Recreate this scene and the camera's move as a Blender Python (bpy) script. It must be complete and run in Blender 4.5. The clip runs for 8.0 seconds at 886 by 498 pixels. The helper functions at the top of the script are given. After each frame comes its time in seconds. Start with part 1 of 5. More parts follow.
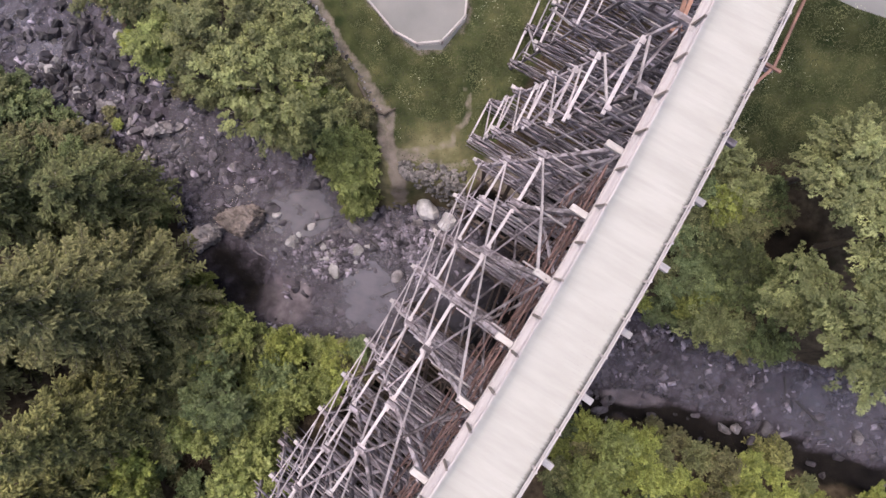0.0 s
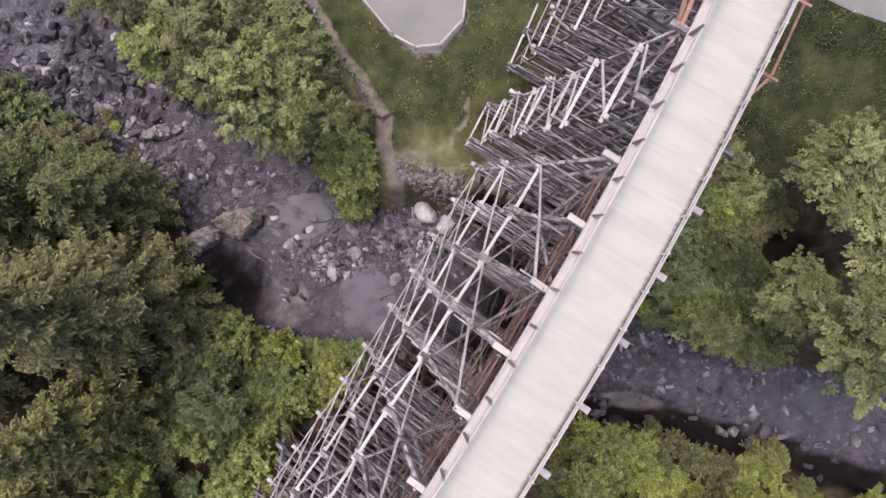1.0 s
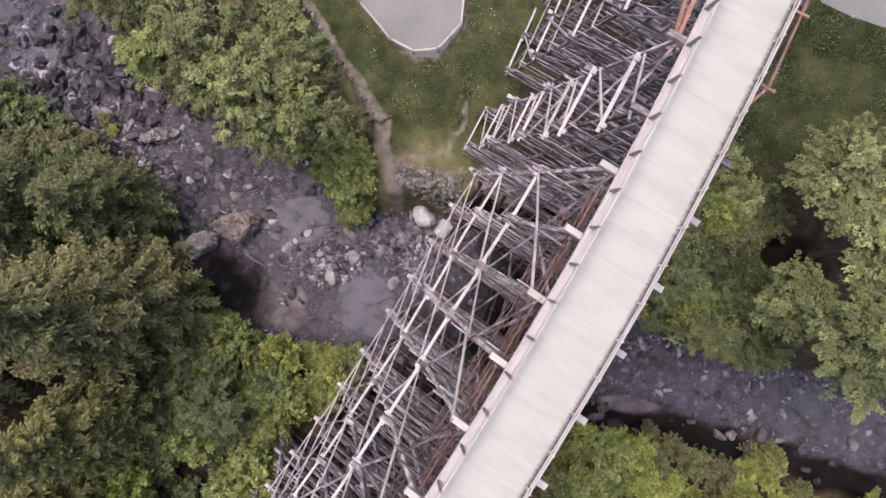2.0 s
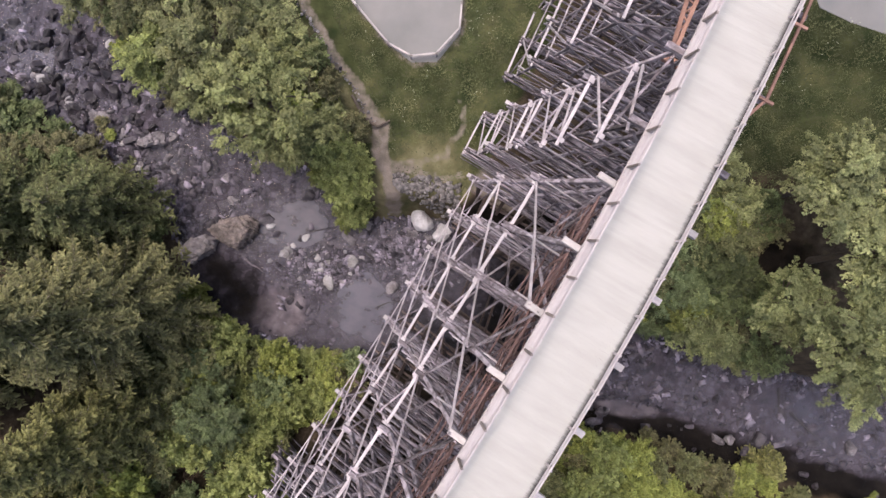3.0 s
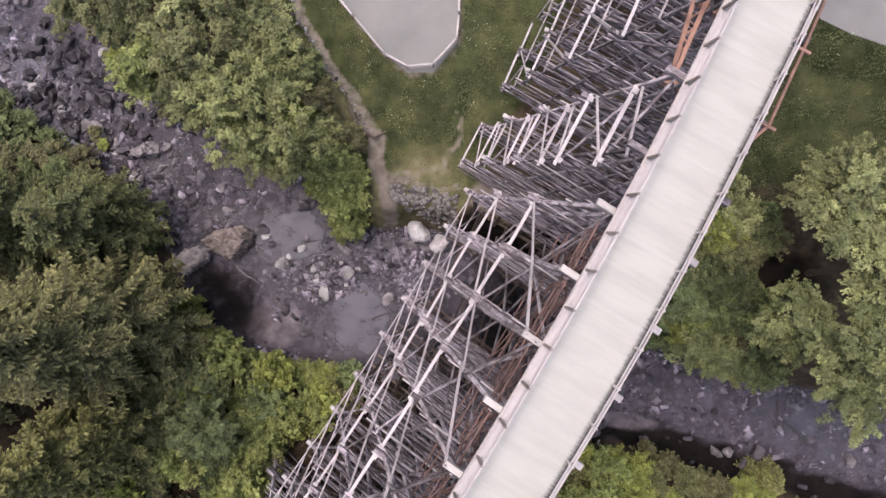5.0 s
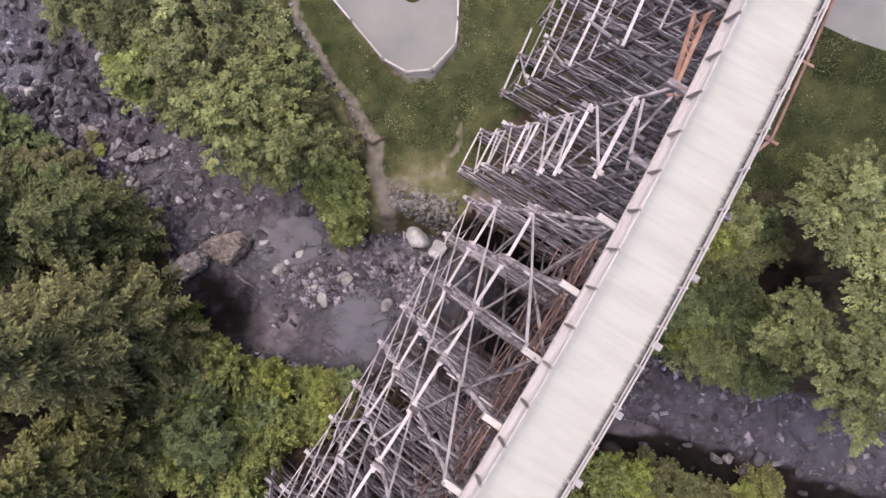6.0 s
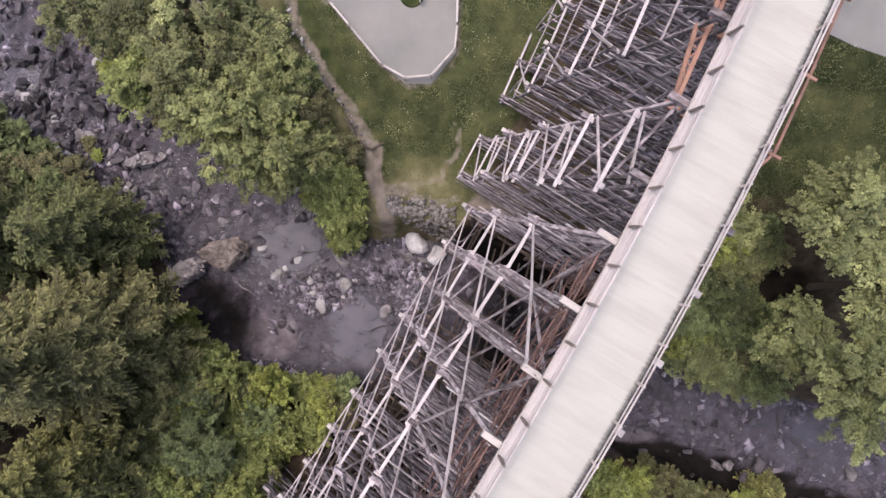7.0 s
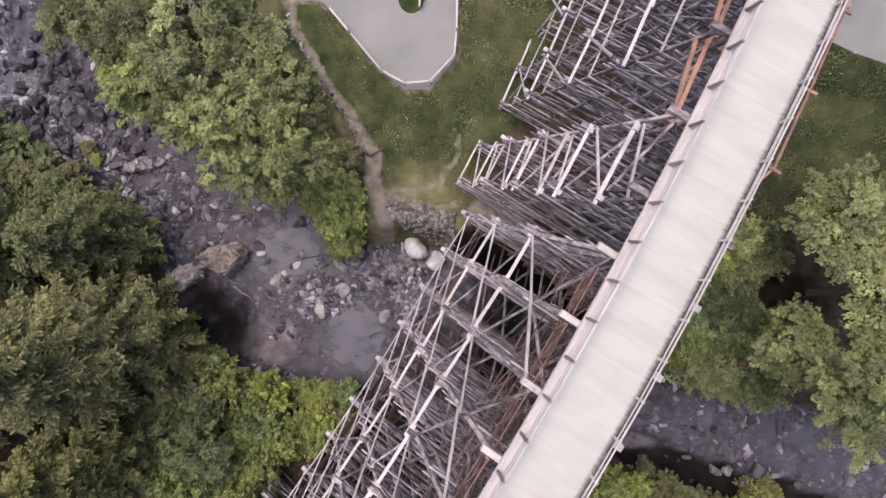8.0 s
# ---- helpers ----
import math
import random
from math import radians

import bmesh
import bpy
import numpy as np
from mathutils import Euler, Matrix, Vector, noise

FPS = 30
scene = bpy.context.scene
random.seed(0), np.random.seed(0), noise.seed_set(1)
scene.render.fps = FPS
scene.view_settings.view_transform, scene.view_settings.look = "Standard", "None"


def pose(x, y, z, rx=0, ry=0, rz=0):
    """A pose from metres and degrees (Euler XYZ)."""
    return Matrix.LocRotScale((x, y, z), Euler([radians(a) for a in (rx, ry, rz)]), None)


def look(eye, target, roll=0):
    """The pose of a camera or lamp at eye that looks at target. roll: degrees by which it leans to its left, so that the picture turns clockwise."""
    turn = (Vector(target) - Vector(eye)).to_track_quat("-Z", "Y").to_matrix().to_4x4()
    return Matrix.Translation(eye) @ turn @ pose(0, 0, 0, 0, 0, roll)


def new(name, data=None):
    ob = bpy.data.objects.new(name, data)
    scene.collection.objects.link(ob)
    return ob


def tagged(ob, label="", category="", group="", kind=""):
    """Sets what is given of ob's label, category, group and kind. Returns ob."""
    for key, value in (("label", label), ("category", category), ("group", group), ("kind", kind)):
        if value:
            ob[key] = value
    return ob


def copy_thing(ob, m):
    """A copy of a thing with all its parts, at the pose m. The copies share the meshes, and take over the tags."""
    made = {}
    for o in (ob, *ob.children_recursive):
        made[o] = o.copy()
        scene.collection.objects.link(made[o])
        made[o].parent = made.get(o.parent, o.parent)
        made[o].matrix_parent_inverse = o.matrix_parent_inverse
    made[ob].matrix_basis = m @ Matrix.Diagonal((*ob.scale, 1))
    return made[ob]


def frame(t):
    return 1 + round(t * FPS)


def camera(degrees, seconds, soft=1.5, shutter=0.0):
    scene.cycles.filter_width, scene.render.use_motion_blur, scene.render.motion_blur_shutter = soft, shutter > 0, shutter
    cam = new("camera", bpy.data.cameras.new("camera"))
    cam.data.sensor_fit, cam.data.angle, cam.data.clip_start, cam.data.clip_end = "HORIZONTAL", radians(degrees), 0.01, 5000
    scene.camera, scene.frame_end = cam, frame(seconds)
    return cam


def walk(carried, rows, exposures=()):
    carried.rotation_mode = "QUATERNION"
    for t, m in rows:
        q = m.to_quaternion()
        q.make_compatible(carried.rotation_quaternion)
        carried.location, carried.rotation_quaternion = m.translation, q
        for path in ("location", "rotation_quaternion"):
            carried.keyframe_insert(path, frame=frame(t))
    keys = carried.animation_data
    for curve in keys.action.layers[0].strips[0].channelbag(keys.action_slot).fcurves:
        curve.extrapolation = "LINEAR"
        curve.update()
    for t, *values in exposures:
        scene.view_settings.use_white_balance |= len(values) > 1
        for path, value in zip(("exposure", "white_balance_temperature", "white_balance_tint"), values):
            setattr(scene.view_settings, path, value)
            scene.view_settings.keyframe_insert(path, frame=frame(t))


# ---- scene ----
cam = camera(70.9, 8.0, 1.5)
PATH = [
    (0.0, -0.054, -1.328, 73.428, 2.357, -0.083, 0.73),
    (0.5, -0.004, -1.035, 73.453, 2.289, -0.127, 0.733),
    (1.0, 0.028, -0.754, 73.464, 2.175, -0.177, 0.732),
    (1.5, 0.077, -0.441, 73.47, 2.1, -0.22, 0.736),
    (3.0, 0.197, 0.609, 73.385, 1.884, -0.358, 0.74),
    (3.5, 0.224, 1.008, 73.136, 1.849, -0.42, 0.726),
    (4.0, 0.248, 1.357, 73.011, 1.793, -0.465, 0.731),
    (4.5, 0.267, 1.762, 72.9, 1.737, -0.519, 0.753),
    (6.0, 0.322, 3.011, 72.447, 1.544, -0.631, 0.755),
    (6.5, 0.308, 3.469, 72.203, 1.472, -0.686, 0.751),
    (7.0, 0.319, 3.842, 72.116, 1.435, -0.706, 0.757),
    (7.5, 0.313, 4.247, 72.066, 1.359, -0.751, 0.772),
    (8.0, 0.315, 4.59, 72.067, 1.315, -0.77, 0.812),
]
walk(cam, [(t, pose(x, y, z, rx, ry, rz)) for t, x, y, z, rx, ry, rz in PATH], [(0, 0.82, 6500, 16), (8, 0.82, 6500, 16)])

# ---- sky and sun ----
world = bpy.data.worlds.new("overcast")
scene.world = world
world.use_nodes = True
wn = world.node_tree.nodes
sky = wn.new("ShaderNodeTexSky")
sky.sky_type = "NISHITA"
sky.sun_disc = False
sky.sun_elevation, sky.sun_rotation = radians(68), radians(-54)
sky.air_density, sky.dust_density, sky.ozone_density = 1.6, 6.0, 0.6
world.node_tree.links.new(sky.outputs[0], wn["Background"].inputs[0])
wn["Background"].inputs[1].default_value = 0.14
sun = new("sun", bpy.data.lights.new("sun", "SUN"))
sun.data.energy, sun.data.angle, sun.data.color = 0.8, radians(40), (1.0, 0.95, 0.9)
sun.matrix_world = look((-30, 22, 95), (0, 0, 0))

# ---- materials ----


def material(name, base, rough=0.85, vary=0.25, scale=3.0, fine=30.0, bump=0.3, metallic=0.0, tint=(0.5, 0.5, 0.5), amount=0.0,
             stretch=(1, 1, 1), piece=0.0, coords="Object", tone="", ramp=(0.35, 0.65)):
    """A surface with stains and grain at two scales; piece: how far one piece differs from the next; tone: a mesh attribute that does so."""
    m = bpy.data.materials.new(name)
    m.use_nodes = True
    n, link = m.node_tree.nodes, m.node_tree.links.new
    bsdf = n["Principled BSDF"]
    bsdf.inputs["Roughness"].default_value = rough
    bsdf.inputs["Metallic"].default_value = metallic
    bsdf.inputs["Specular IOR Level"].default_value = 0.3
    co = n.new("ShaderNodeTexCoord")
    mp = n.new("ShaderNodeMapping")
    mp.inputs["Scale"].default_value = stretch
    link(co.outputs[coords], mp.inputs[0])
    info = n.new("ShaderNodeObjectInfo")
    if piece:
        shift = n.new("ShaderNodeVectorMath")
        shift.operation = "SCALE"
        shift.inputs[0].default_value = (37.0, 17.0, 23.0)
        link(info.outputs["Random"], shift.inputs["Scale"])
        link(shift.outputs[0], mp.inputs["Location"])
    big, small = n.new("ShaderNodeTexNoise"), n.new("ShaderNodeTexNoise")
    big.inputs["Scale"].default_value, small.inputs["Scale"].default_value = scale, fine
    big.inputs["Detail"].default_value, small.inputs["Detail"].default_value = 6, 4
    for t in (big, small):
        link(mp.outputs[0], t.inputs["Vector"])

    def maths(op, a, b):
        node = n.new("ShaderNodeMath")
        node.operation = op
        for k, v in enumerate((a, b)):
            if isinstance(v, (int, float)):
                node.inputs[k].default_value = v
            else:
                link(v, node.inputs[k])
        return node.outputs[0]

    value = maths("ADD", maths("MULTIPLY", maths("SUBTRACT", big.outputs["Fac"], 0.5), 2.2 * vary), 1.0)
    value = maths("ADD", value, maths("MULTIPLY", maths("SUBTRACT", small.outputs["Fac"], 0.5), 1.6 * vary))
    if piece:
        value = maths("ADD", value, maths("MULTIPLY", maths("SUBTRACT", info.outputs["Random"], 0.5), 2 * piece))
    if tone:
        at = n.new("ShaderNodeAttribute")
        at.attribute_name = tone
        value = maths("MULTIPLY", value, at.outputs["Fac"])
    mix = n.new("ShaderNodeMix")
    mix.data_type = "RGBA"
    mix.inputs[6].default_value, mix.inputs[7].default_value = (*base, 1), (*tint, 1)
    rr = n.new("ShaderNodeMapRange")
    rr.inputs[1].default_value, rr.inputs[2].default_value, rr.inputs[4].default_value = ramp[0], ramp[1], amount
    patch = n.new("ShaderNodeTexNoise")
    patch.inputs["Scale"].default_value, patch.inputs["Detail"].default_value = scale * 0.6, 8
    off = n.new("ShaderNodeVectorMath")
    off.inputs[1].default_value = (13.1, 7.7, 3.3)
    link(mp.outputs[0], off.inputs[0])
    link(off.outputs[0], patch.inputs["Vector"])
    link(patch.outputs["Fac"], rr.inputs[0])
    link(rr.outputs[0], mix.inputs[0])
    gain = n.new("ShaderNodeVectorMath")
    gain.operation = "SCALE"
    link(mix.outputs[2], gain.inputs[0])
    link(value, gain.inputs["Scale"])
    link(gain.outputs[0], bsdf.inputs["Base Color"])
    if bump:
        b = n.new("ShaderNodeBump")
        b.inputs["Strength"].default_value, b.inputs["Distance"].default_value = bump, 0.03
        link(small.outputs["Fac"], b.inputs["Height"])
        link(b.outputs[0], bsdf.inputs["Normal"])
    return m


GRAIN = (2.2, 6, 6)
OLD = material("weathered_timber", (0.30, 0.268, 0.31), 0.9, 0.8, 0.7, 4, 0.6, tint=(0.095, 0.08, 0.088), amount=0.9, stretch=GRAIN, piece=0.5, ramp=(0.4, 0.6))
DARK = material("dark_treated_timber", (0.10, 0.082, 0.08), 0.85, 0.4, 1.0, 5, 0.3, tint=(0.16, 0.10, 0.075), amount=0.5, stretch=GRAIN, piece=0.25)
PALE = material("pale_new_timber", (0.43, 0.395, 0.435), 0.8, 0.35, 0.7, 4, 0.4, tint=(0.26, 0.235, 0.25), amount=0.8, stretch=GRAIN, piece=0.2)
GIRT = material("bleached_girt_timber", (0.51, 0.475, 0.515), 0.8, 0.3, 0.7, 4, 0.4, tint=(0.4, 0.37, 0.4), amount=0.8, stretch=GRAIN, piece=0.12)
END = material("pale_sawn_timber", (0.46, 0.43, 0.445), 0.8, 0.25, 1.0, 5, 0.2, tint=(0.37, 0.34, 0.35), amount=0.5, stretch=GRAIN, piece=0.15)
RAIL = material("bleached_rail_timber", (0.42, 0.388, 0.398), 0.75, 0.14, 1.2, 6, 0.2, tint=(0.35, 0.305, 0.315), amount=0.6, stretch=GRAIN, piece=0.08)
RAILPOST = material("greyed_post_timber", (0.17, 0.145, 0.14), 0.85, 0.3, 1.2, 6, 0.2, tint=(0.24, 0.21, 0.2), amount=0.5, stretch=GRAIN, piece=0.2)
PLANK = material("bleached_deck_plank", (0.4, 0.393, 0.38), 0.75, 0.035, 0.5, 4, 0.05, tint=(0.383, 0.373, 0.357), amount=0.6, stretch=(0.7, 4, 4), piece=0.02)
RED = material("rusted_red_steel", (0.33, 0.192, 0.155), 0.7, 0.35, 1.5, 14, 0.2, metallic=0.1, tint=(0.19, 0.115, 0.098), amount=0.8, piece=0.2)
RUST = material("rust_brown_steel", (0.17, 0.104, 0.098), 0.75, 0.4, 1.5, 14, 0.2, metallic=0.1, tint=(0.09, 0.064, 0.066), amount=0.7, piece=0.35)
STONE = material("river_stone", (0.091, 0.081, 0.102), 0.5, 0.7, 1.4, 7, 0.9, tint=(0.026, 0.024, 0.028), amount=0.85, piece=0.5, tone="tone")
BOULDER = material("pale_boulder", (0.35, 0.34, 0.36), 0.85, 0.5, 0.8, 7, 0.9, tint=(0.18, 0.17, 0.168), amount=0.85, piece=0.3)
WHITEROCK = material("white_boulder", (0.58, 0.57, 0.61), 0.85, 0.5, 0.8, 7, 0.9, tint=(0.31, 0.3, 0.32), amount=0.8, piece=0.05)
RIPRAP = material("pitching_stone", (0.205, 0.19, 0.19), 0.85, 0.5, 1.2, 8, 0.7, tint=(0.08, 0.073, 0.072), amount=0.8, piece=0.4)
WETSTONE = material("wet_black_stone", (0.045, 0.04, 0.049), 0.4, 0.7, 1.4, 7, 0.9, tint=(0.014, 0.0125, 0.015), amount=0.85, piece=0.5)
SLABROCK = material("slab_rock", (0.32, 0.292, 0.31), 0.85, 0.35, 0.5, 3.5, 0.6, tint=(0.22, 0.2, 0.205), amount=0.9, piece=0.1)
GREYROCK = material("grey_rock", (0.24, 0.222, 0.242), 0.8, 0.7, 1.2, 6, 1.0, tint=(0.09, 0.082, 0.09), amount=0.9, piece=0.2)
BROWNROCK = material("brown_rock", (0.265, 0.222, 0.212), 0.85, 0.8, 0.6, 3.5, 1.0, tint=(0.1, 0.087, 0.083), amount=0.9, piece=0.1)
LOT = material("gravel_lot", (0.185, 0.187, 0.19), 0.95, 0.14, 0.3, 25, 0.3, tint=(0.25, 0.243, 0.245), amount=0.8)
EDGE_DARK = material("dark_edge_streaks", (0.035, 0.033, 0.033), 0.95, 0.5, 3, 20, 0.3, tint=(0.11, 0.104, 0.1), amount=0.9)
TWIG = material("grey_twig", (0.24, 0.215, 0.185), 0.9, 0.4, 2, 15, 0.3)
BRUSH = material("dead_brush", (0.13, 0.085, 0.062), 0.9, 0.4, 2, 15, 0.3)
WETWOOD = material("waterlogged_wood", (0.04, 0.036, 0.038), 0.6, 0.4, 2, 12, 0.4)
BARK = material("bark", (0.12, 0.10, 0.085), 0.95, 0.4, 2, 15, 0.6, stretch=(5, 5, 1))



def weather_streaks(m, angle, a, b, depth):
    """Broad faded streaks across the bridge that run over many planks."""
    n, link = m.node_tree.nodes, m.node_tree.links.new
    bsdf = n["Principled BSDF"]
    source = bsdf.inputs["Base Color"].links[0].from_socket
    geo, mp, t, r, mix = (n.new("ShaderNode" + k) for k in ("NewGeometry", "Mapping", "TexNoise", "MapRange", "Mix"))
    mp.vector_type = "TEXTURE"
    mp.inputs["Rotation"].default_value = (0, 0, angle)
    mp.inputs["Scale"].default_value = (a, b, 1)
    link(geo.outputs["Position"], mp.inputs[0])
    t.inputs["Scale"].default_value, t.inputs["Detail"].default_value, t.inputs["Roughness"].default_value = 1.0, 6, 0.52
    link(mp.outputs[0], t.inputs["Vector"])
    r.inputs[1].default_value, r.inputs[2].default_value, r.inputs[4].default_value = 0.42, 0.72, depth
    link(t.outputs["Fac"], r.inputs[0])
    mix.data_type = "RGBA"
    mix.inputs[7].default_value = (0.235, 0.225, 0.205, 1)
    link(r.outputs[0], mix.inputs[0])
    link(source, mix.inputs[6])
    link(mix.outputs[2], bsdf.inputs["Base Color"])


def patchy(m, attribute):
    """A coat that thins out: the mesh says how much shows there, streaks break it up."""
    n, link = m.node_tree.nodes, m.node_tree.links.new
    at, geo, mp, t, s, r = (n.new("ShaderNode" + k) for k in ("Attribute", "NewGeometry", "Mapping", "TexNoise", "Math", "MapRange"))
    at.attribute_name = attribute
    mp.vector_type = "TEXTURE"
    mp.inputs["Rotation"].default_value, mp.inputs["Scale"].default_value = (0, 0, radians(-29)), (1.5, 0.2, 1)
    link(geo.outputs["Position"], mp.inputs[0])
    t.inputs["Scale"].default_value, t.inputs["Detail"].default_value, t.inputs["Roughness"].default_value = 1.0, 6, 0.75
    link(mp.outputs[0], t.inputs["Vector"])
    s.operation = "ADD"
    link(at.outputs["Fac"], s.inputs[0])
    link(t.outputs["Fac"], s.inputs[1])
    r.inputs[1].default_value, r.inputs[2].default_value = 0.88, 1.6
    link(s.outputs[0], r.inputs[0])
    link(r.outputs[0], n["Principled BSDF"].inputs["Alpha"])


patchy(EDGE_DARK, "cover")
weather_streaks(PLANK, radians(-30), 3.6, 0.95, 0.32)


def leafy(name, base, tint, gloss=0.55, piece=0.1, thin_share=0.26):
    m = material(name, base, gloss, 0.12, 0.8, 6, 0.0, tint=tint, amount=0.75, tone="tone", piece=piece)
    n, link = m.node_tree.nodes, m.node_tree.links.new
    bsdf, out = n["Principled BSDF"], n["Material Output"]
    thin = n.new("ShaderNodeBsdfTranslucent")
    link(bsdf.inputs["Base Color"].links[0].from_socket, thin.inputs[0])
    both = n.new("ShaderNodeMixShader")
    both.inputs[0].default_value = thin_share
    link(bsdf.outputs[0], both.inputs[1])
    link(thin.outputs[0], both.inputs[2])
    link(both.outputs[0], out.inputs["Surface"])
    return m


MAPLE = leafy("maple_leaf", (0.152, 0.171, 0.07), (0.202, 0.214, 0.089))
LIME = leafy("lime_leaf", (0.18, 0.213, 0.074), (0.238, 0.262, 0.092))
ALDER = leafy("alder_leaf", (0.118, 0.131, 0.061), (0.165, 0.167, 0.072))
DARKLEAF = leafy("dark_sapling_leaf", (0.082, 0.108, 0.046), (0.12, 0.14, 0.056), piece=0.3)
BUSH = leafy("shrub_leaf", (0.158, 0.188, 0.052), (0.222, 0.241, 0.064), piece=0.3)
MINT = leafy("soft_shrub_leaf", (0.122, 0.16, 0.074), (0.165, 0.2, 0.087), piece=0.3)
DRYLEAF = leafy("dry_shrub_leaf", (0.125, 0.126, 0.06), (0.15, 0.138, 0.07), piece=0.3)
GREYLEAF = leafy("pale_tree_leaf", (0.198, 0.222, 0.102), (0.258, 0.274, 0.127), thin_share=0.26)
BANKLEAF = leafy("bank_tree_leaf", (0.142, 0.166, 0.075), (0.192, 0.209, 0.09), thin_share=0.22)
NEEDLE = leafy("conifer_needle", (0.146, 0.149, 0.067), (0.2, 0.193, 0.09), 0.7)
FIR = leafy("young_fir_needle", (0.172, 0.177, 0.07), (0.23, 0.229, 0.088), 0.7)
CEDAR = leafy("cedar_spray", (0.108, 0.126, 0.056), (0.16, 0.165, 0.07), 0.7)
GRASSLEAF = leafy("grass_blade", (0.068, 0.079, 0.036), (0.118, 0.118, 0.06), 0.7)
FLOWER = material("white_flower", (0.42, 0.44, 0.33), 0.8, 0.3, 3, 20, 0)


def ground_material():
    """Grass, with bare earth, dry grass and river bed where the mesh says so."""
    m = bpy.data.materials.new("ground_cover")
    m.use_nodes = True
    n, link = m.node_tree.nodes, m.node_tree.links.new
    bsdf = n["Principled BSDF"]
    bsdf.inputs["Roughness"].default_value = 0.95
    bsdf.inputs["Specular IOR Level"].default_value = 0.06
    co = n.new("ShaderNodeTexCoord")

    def speckle(scale, a, b, detail=7):
        t, r = n.new("ShaderNodeTexNoise"), n.new("ShaderNodeValToRGB")
        t.inputs["Scale"].default_value, t.inputs["Detail"].default_value = scale, detail
        link(co.outputs["Object"], t.inputs["Vector"])
        link(t.outputs["Fac"], r.inputs[0])
        r.color_ramp.elements[0].position, r.color_ramp.elements[1].position = 0.33, 0.68
        r.color_ramp.elements[0].color, r.color_ramp.elements[1].color = (*a, 1), (*b, 1)
        return r.outputs[0], t.outputs["Fac"]

    def blend(fac, a, b):
        x = n.new("ShaderNodeMix")
        x.data_type = "RGBA"
        link(fac, x.inputs[0])
        link(a, x.inputs[6])
        link(b, x.inputs[7])
        return x.outputs[2]

    def zone(name, scale, edge):
        at, t = n.new("ShaderNodeAttribute"), n.new("ShaderNodeTexNoise")
        at.attribute_name = name
        t.inputs["Scale"].default_value, t.inputs["Detail"].default_value = scale, 6
        link(co.outputs["Object"], t.inputs["Vector"])
        s, r = n.new("ShaderNodeMath"), n.new("ShaderNodeMapRange")
        s.operation = "ADD"
        link(at.outputs["Fac"], s.inputs[0])
        link(t.outputs["Fac"], s.inputs[1])
        r.inputs[1].default_value, r.inputs[2].default_value = 1.0 - edge, 1.0 + edge
        link(s.outputs[0], r.inputs[0])
        return r.outputs[0]

    grass, fine = speckle(0.5, (0.033, 0.047, 0.022), (0.088, 0.102, 0.05))
    soil, _ = speckle(1.2, (0.042, 0.033, 0.024), (0.098, 0.076, 0.054))
    dry, _ = speckle(0.8, (0.14, 0.13, 0.072), (0.23, 0.205, 0.125))
    dirt, _ = speckle(1.0, (0.17, 0.145, 0.125), (0.265, 0.23, 0.205))
    wash, _ = speckle(0.9, (0.026, 0.023, 0.029), (0.132, 0.115, 0.144), 6)
    cells, edges = n.new("ShaderNodeTexVoronoi"), n.new("ShaderNodeTexVoronoi")
    warp, shift = n.new("ShaderNodeTexNoise"), n.new("ShaderNodeVectorMath")
    warp.inputs["Scale"].default_value, warp.inputs["Detail"].default_value = 1.3, 5
    link(co.outputs["Object"], warp.inputs["Vector"])
    shift.operation = "MULTIPLY_ADD"
    shift.inputs[1].default_value = (0.9, 0.9, 0.9)
    link(warp.outputs["Color"], shift.inputs[0])
    link(co.outputs["Object"], shift.inputs[2])
    edges.feature = "DISTANCE_TO_EDGE"
    for v in (cells, edges):
        v.inputs["Scale"].default_value, v.inputs["Randomness"].default_value = 1.25, 1.0
        link(shift.outputs[0], v.inputs["Vector"])
    grey, gap, both = n.new("ShaderNodeValToRGB"), n.new("ShaderNodeMapRange"), n.new("ShaderNodeMix")
    link(cells.outputs["Color"], grey.inputs[0])
    grey.color_ramp.elements[0].position, grey.color_ramp.elements[1].position = 0.2, 0.95
    grey.color_ramp.elements[0].color, grey.color_ramp.elements[1].color = (0.02, 0.018, 0.022, 1), (0.166, 0.148, 0.194, 1)
    link(edges.outputs["Distance"], gap.inputs[0])
    gap.inputs[1].default_value, gap.inputs[2].default_value, gap.inputs[3].default_value, gap.inputs[4].default_value = 0.0, 0.12, 0.25, 1.0
    scaled = n.new("ShaderNodeVectorMath")
    scaled.operation = "SCALE"
    link(grey.outputs[0], scaled.inputs[0])
    link(gap.outputs[0], scaled.inputs["Scale"])
    both.data_type = "RGBA"
    both.inputs[0].default_value = 0.5
    link(wash, both.inputs[6])
    link(scaled.outputs[0], both.inputs[7])
    bed = both.outputs[2]
    far, _ = speckle(0.13, (0.55, 0.57, 0.55), (1.3, 1.22, 1.15), 4)
    near, _ = speckle(0.42, (0.62, 0.7, 0.66), (1.42, 1.28, 1.25), 5)
    patches = n.new("ShaderNodeVectorMath")
    patches.operation = "MULTIPLY"
    link(far, patches.inputs[0])
    link(near, patches.inputs[1])
    far = patches.outputs[0]
    mottle = n.new("ShaderNodeVectorMath")
    mottle.operation = "MULTIPLY"
    link(grass, mottle.inputs[0])
    link(far, mottle.inputs[1])
    c = blend(zone("soil", 0.5, 0.2), mottle.outputs[0], soil)
    c = blend(zone("dry", 0.7, 0.3), c, dry)
    c = blend(zone("path", 0.9, 0.15), c, dirt)
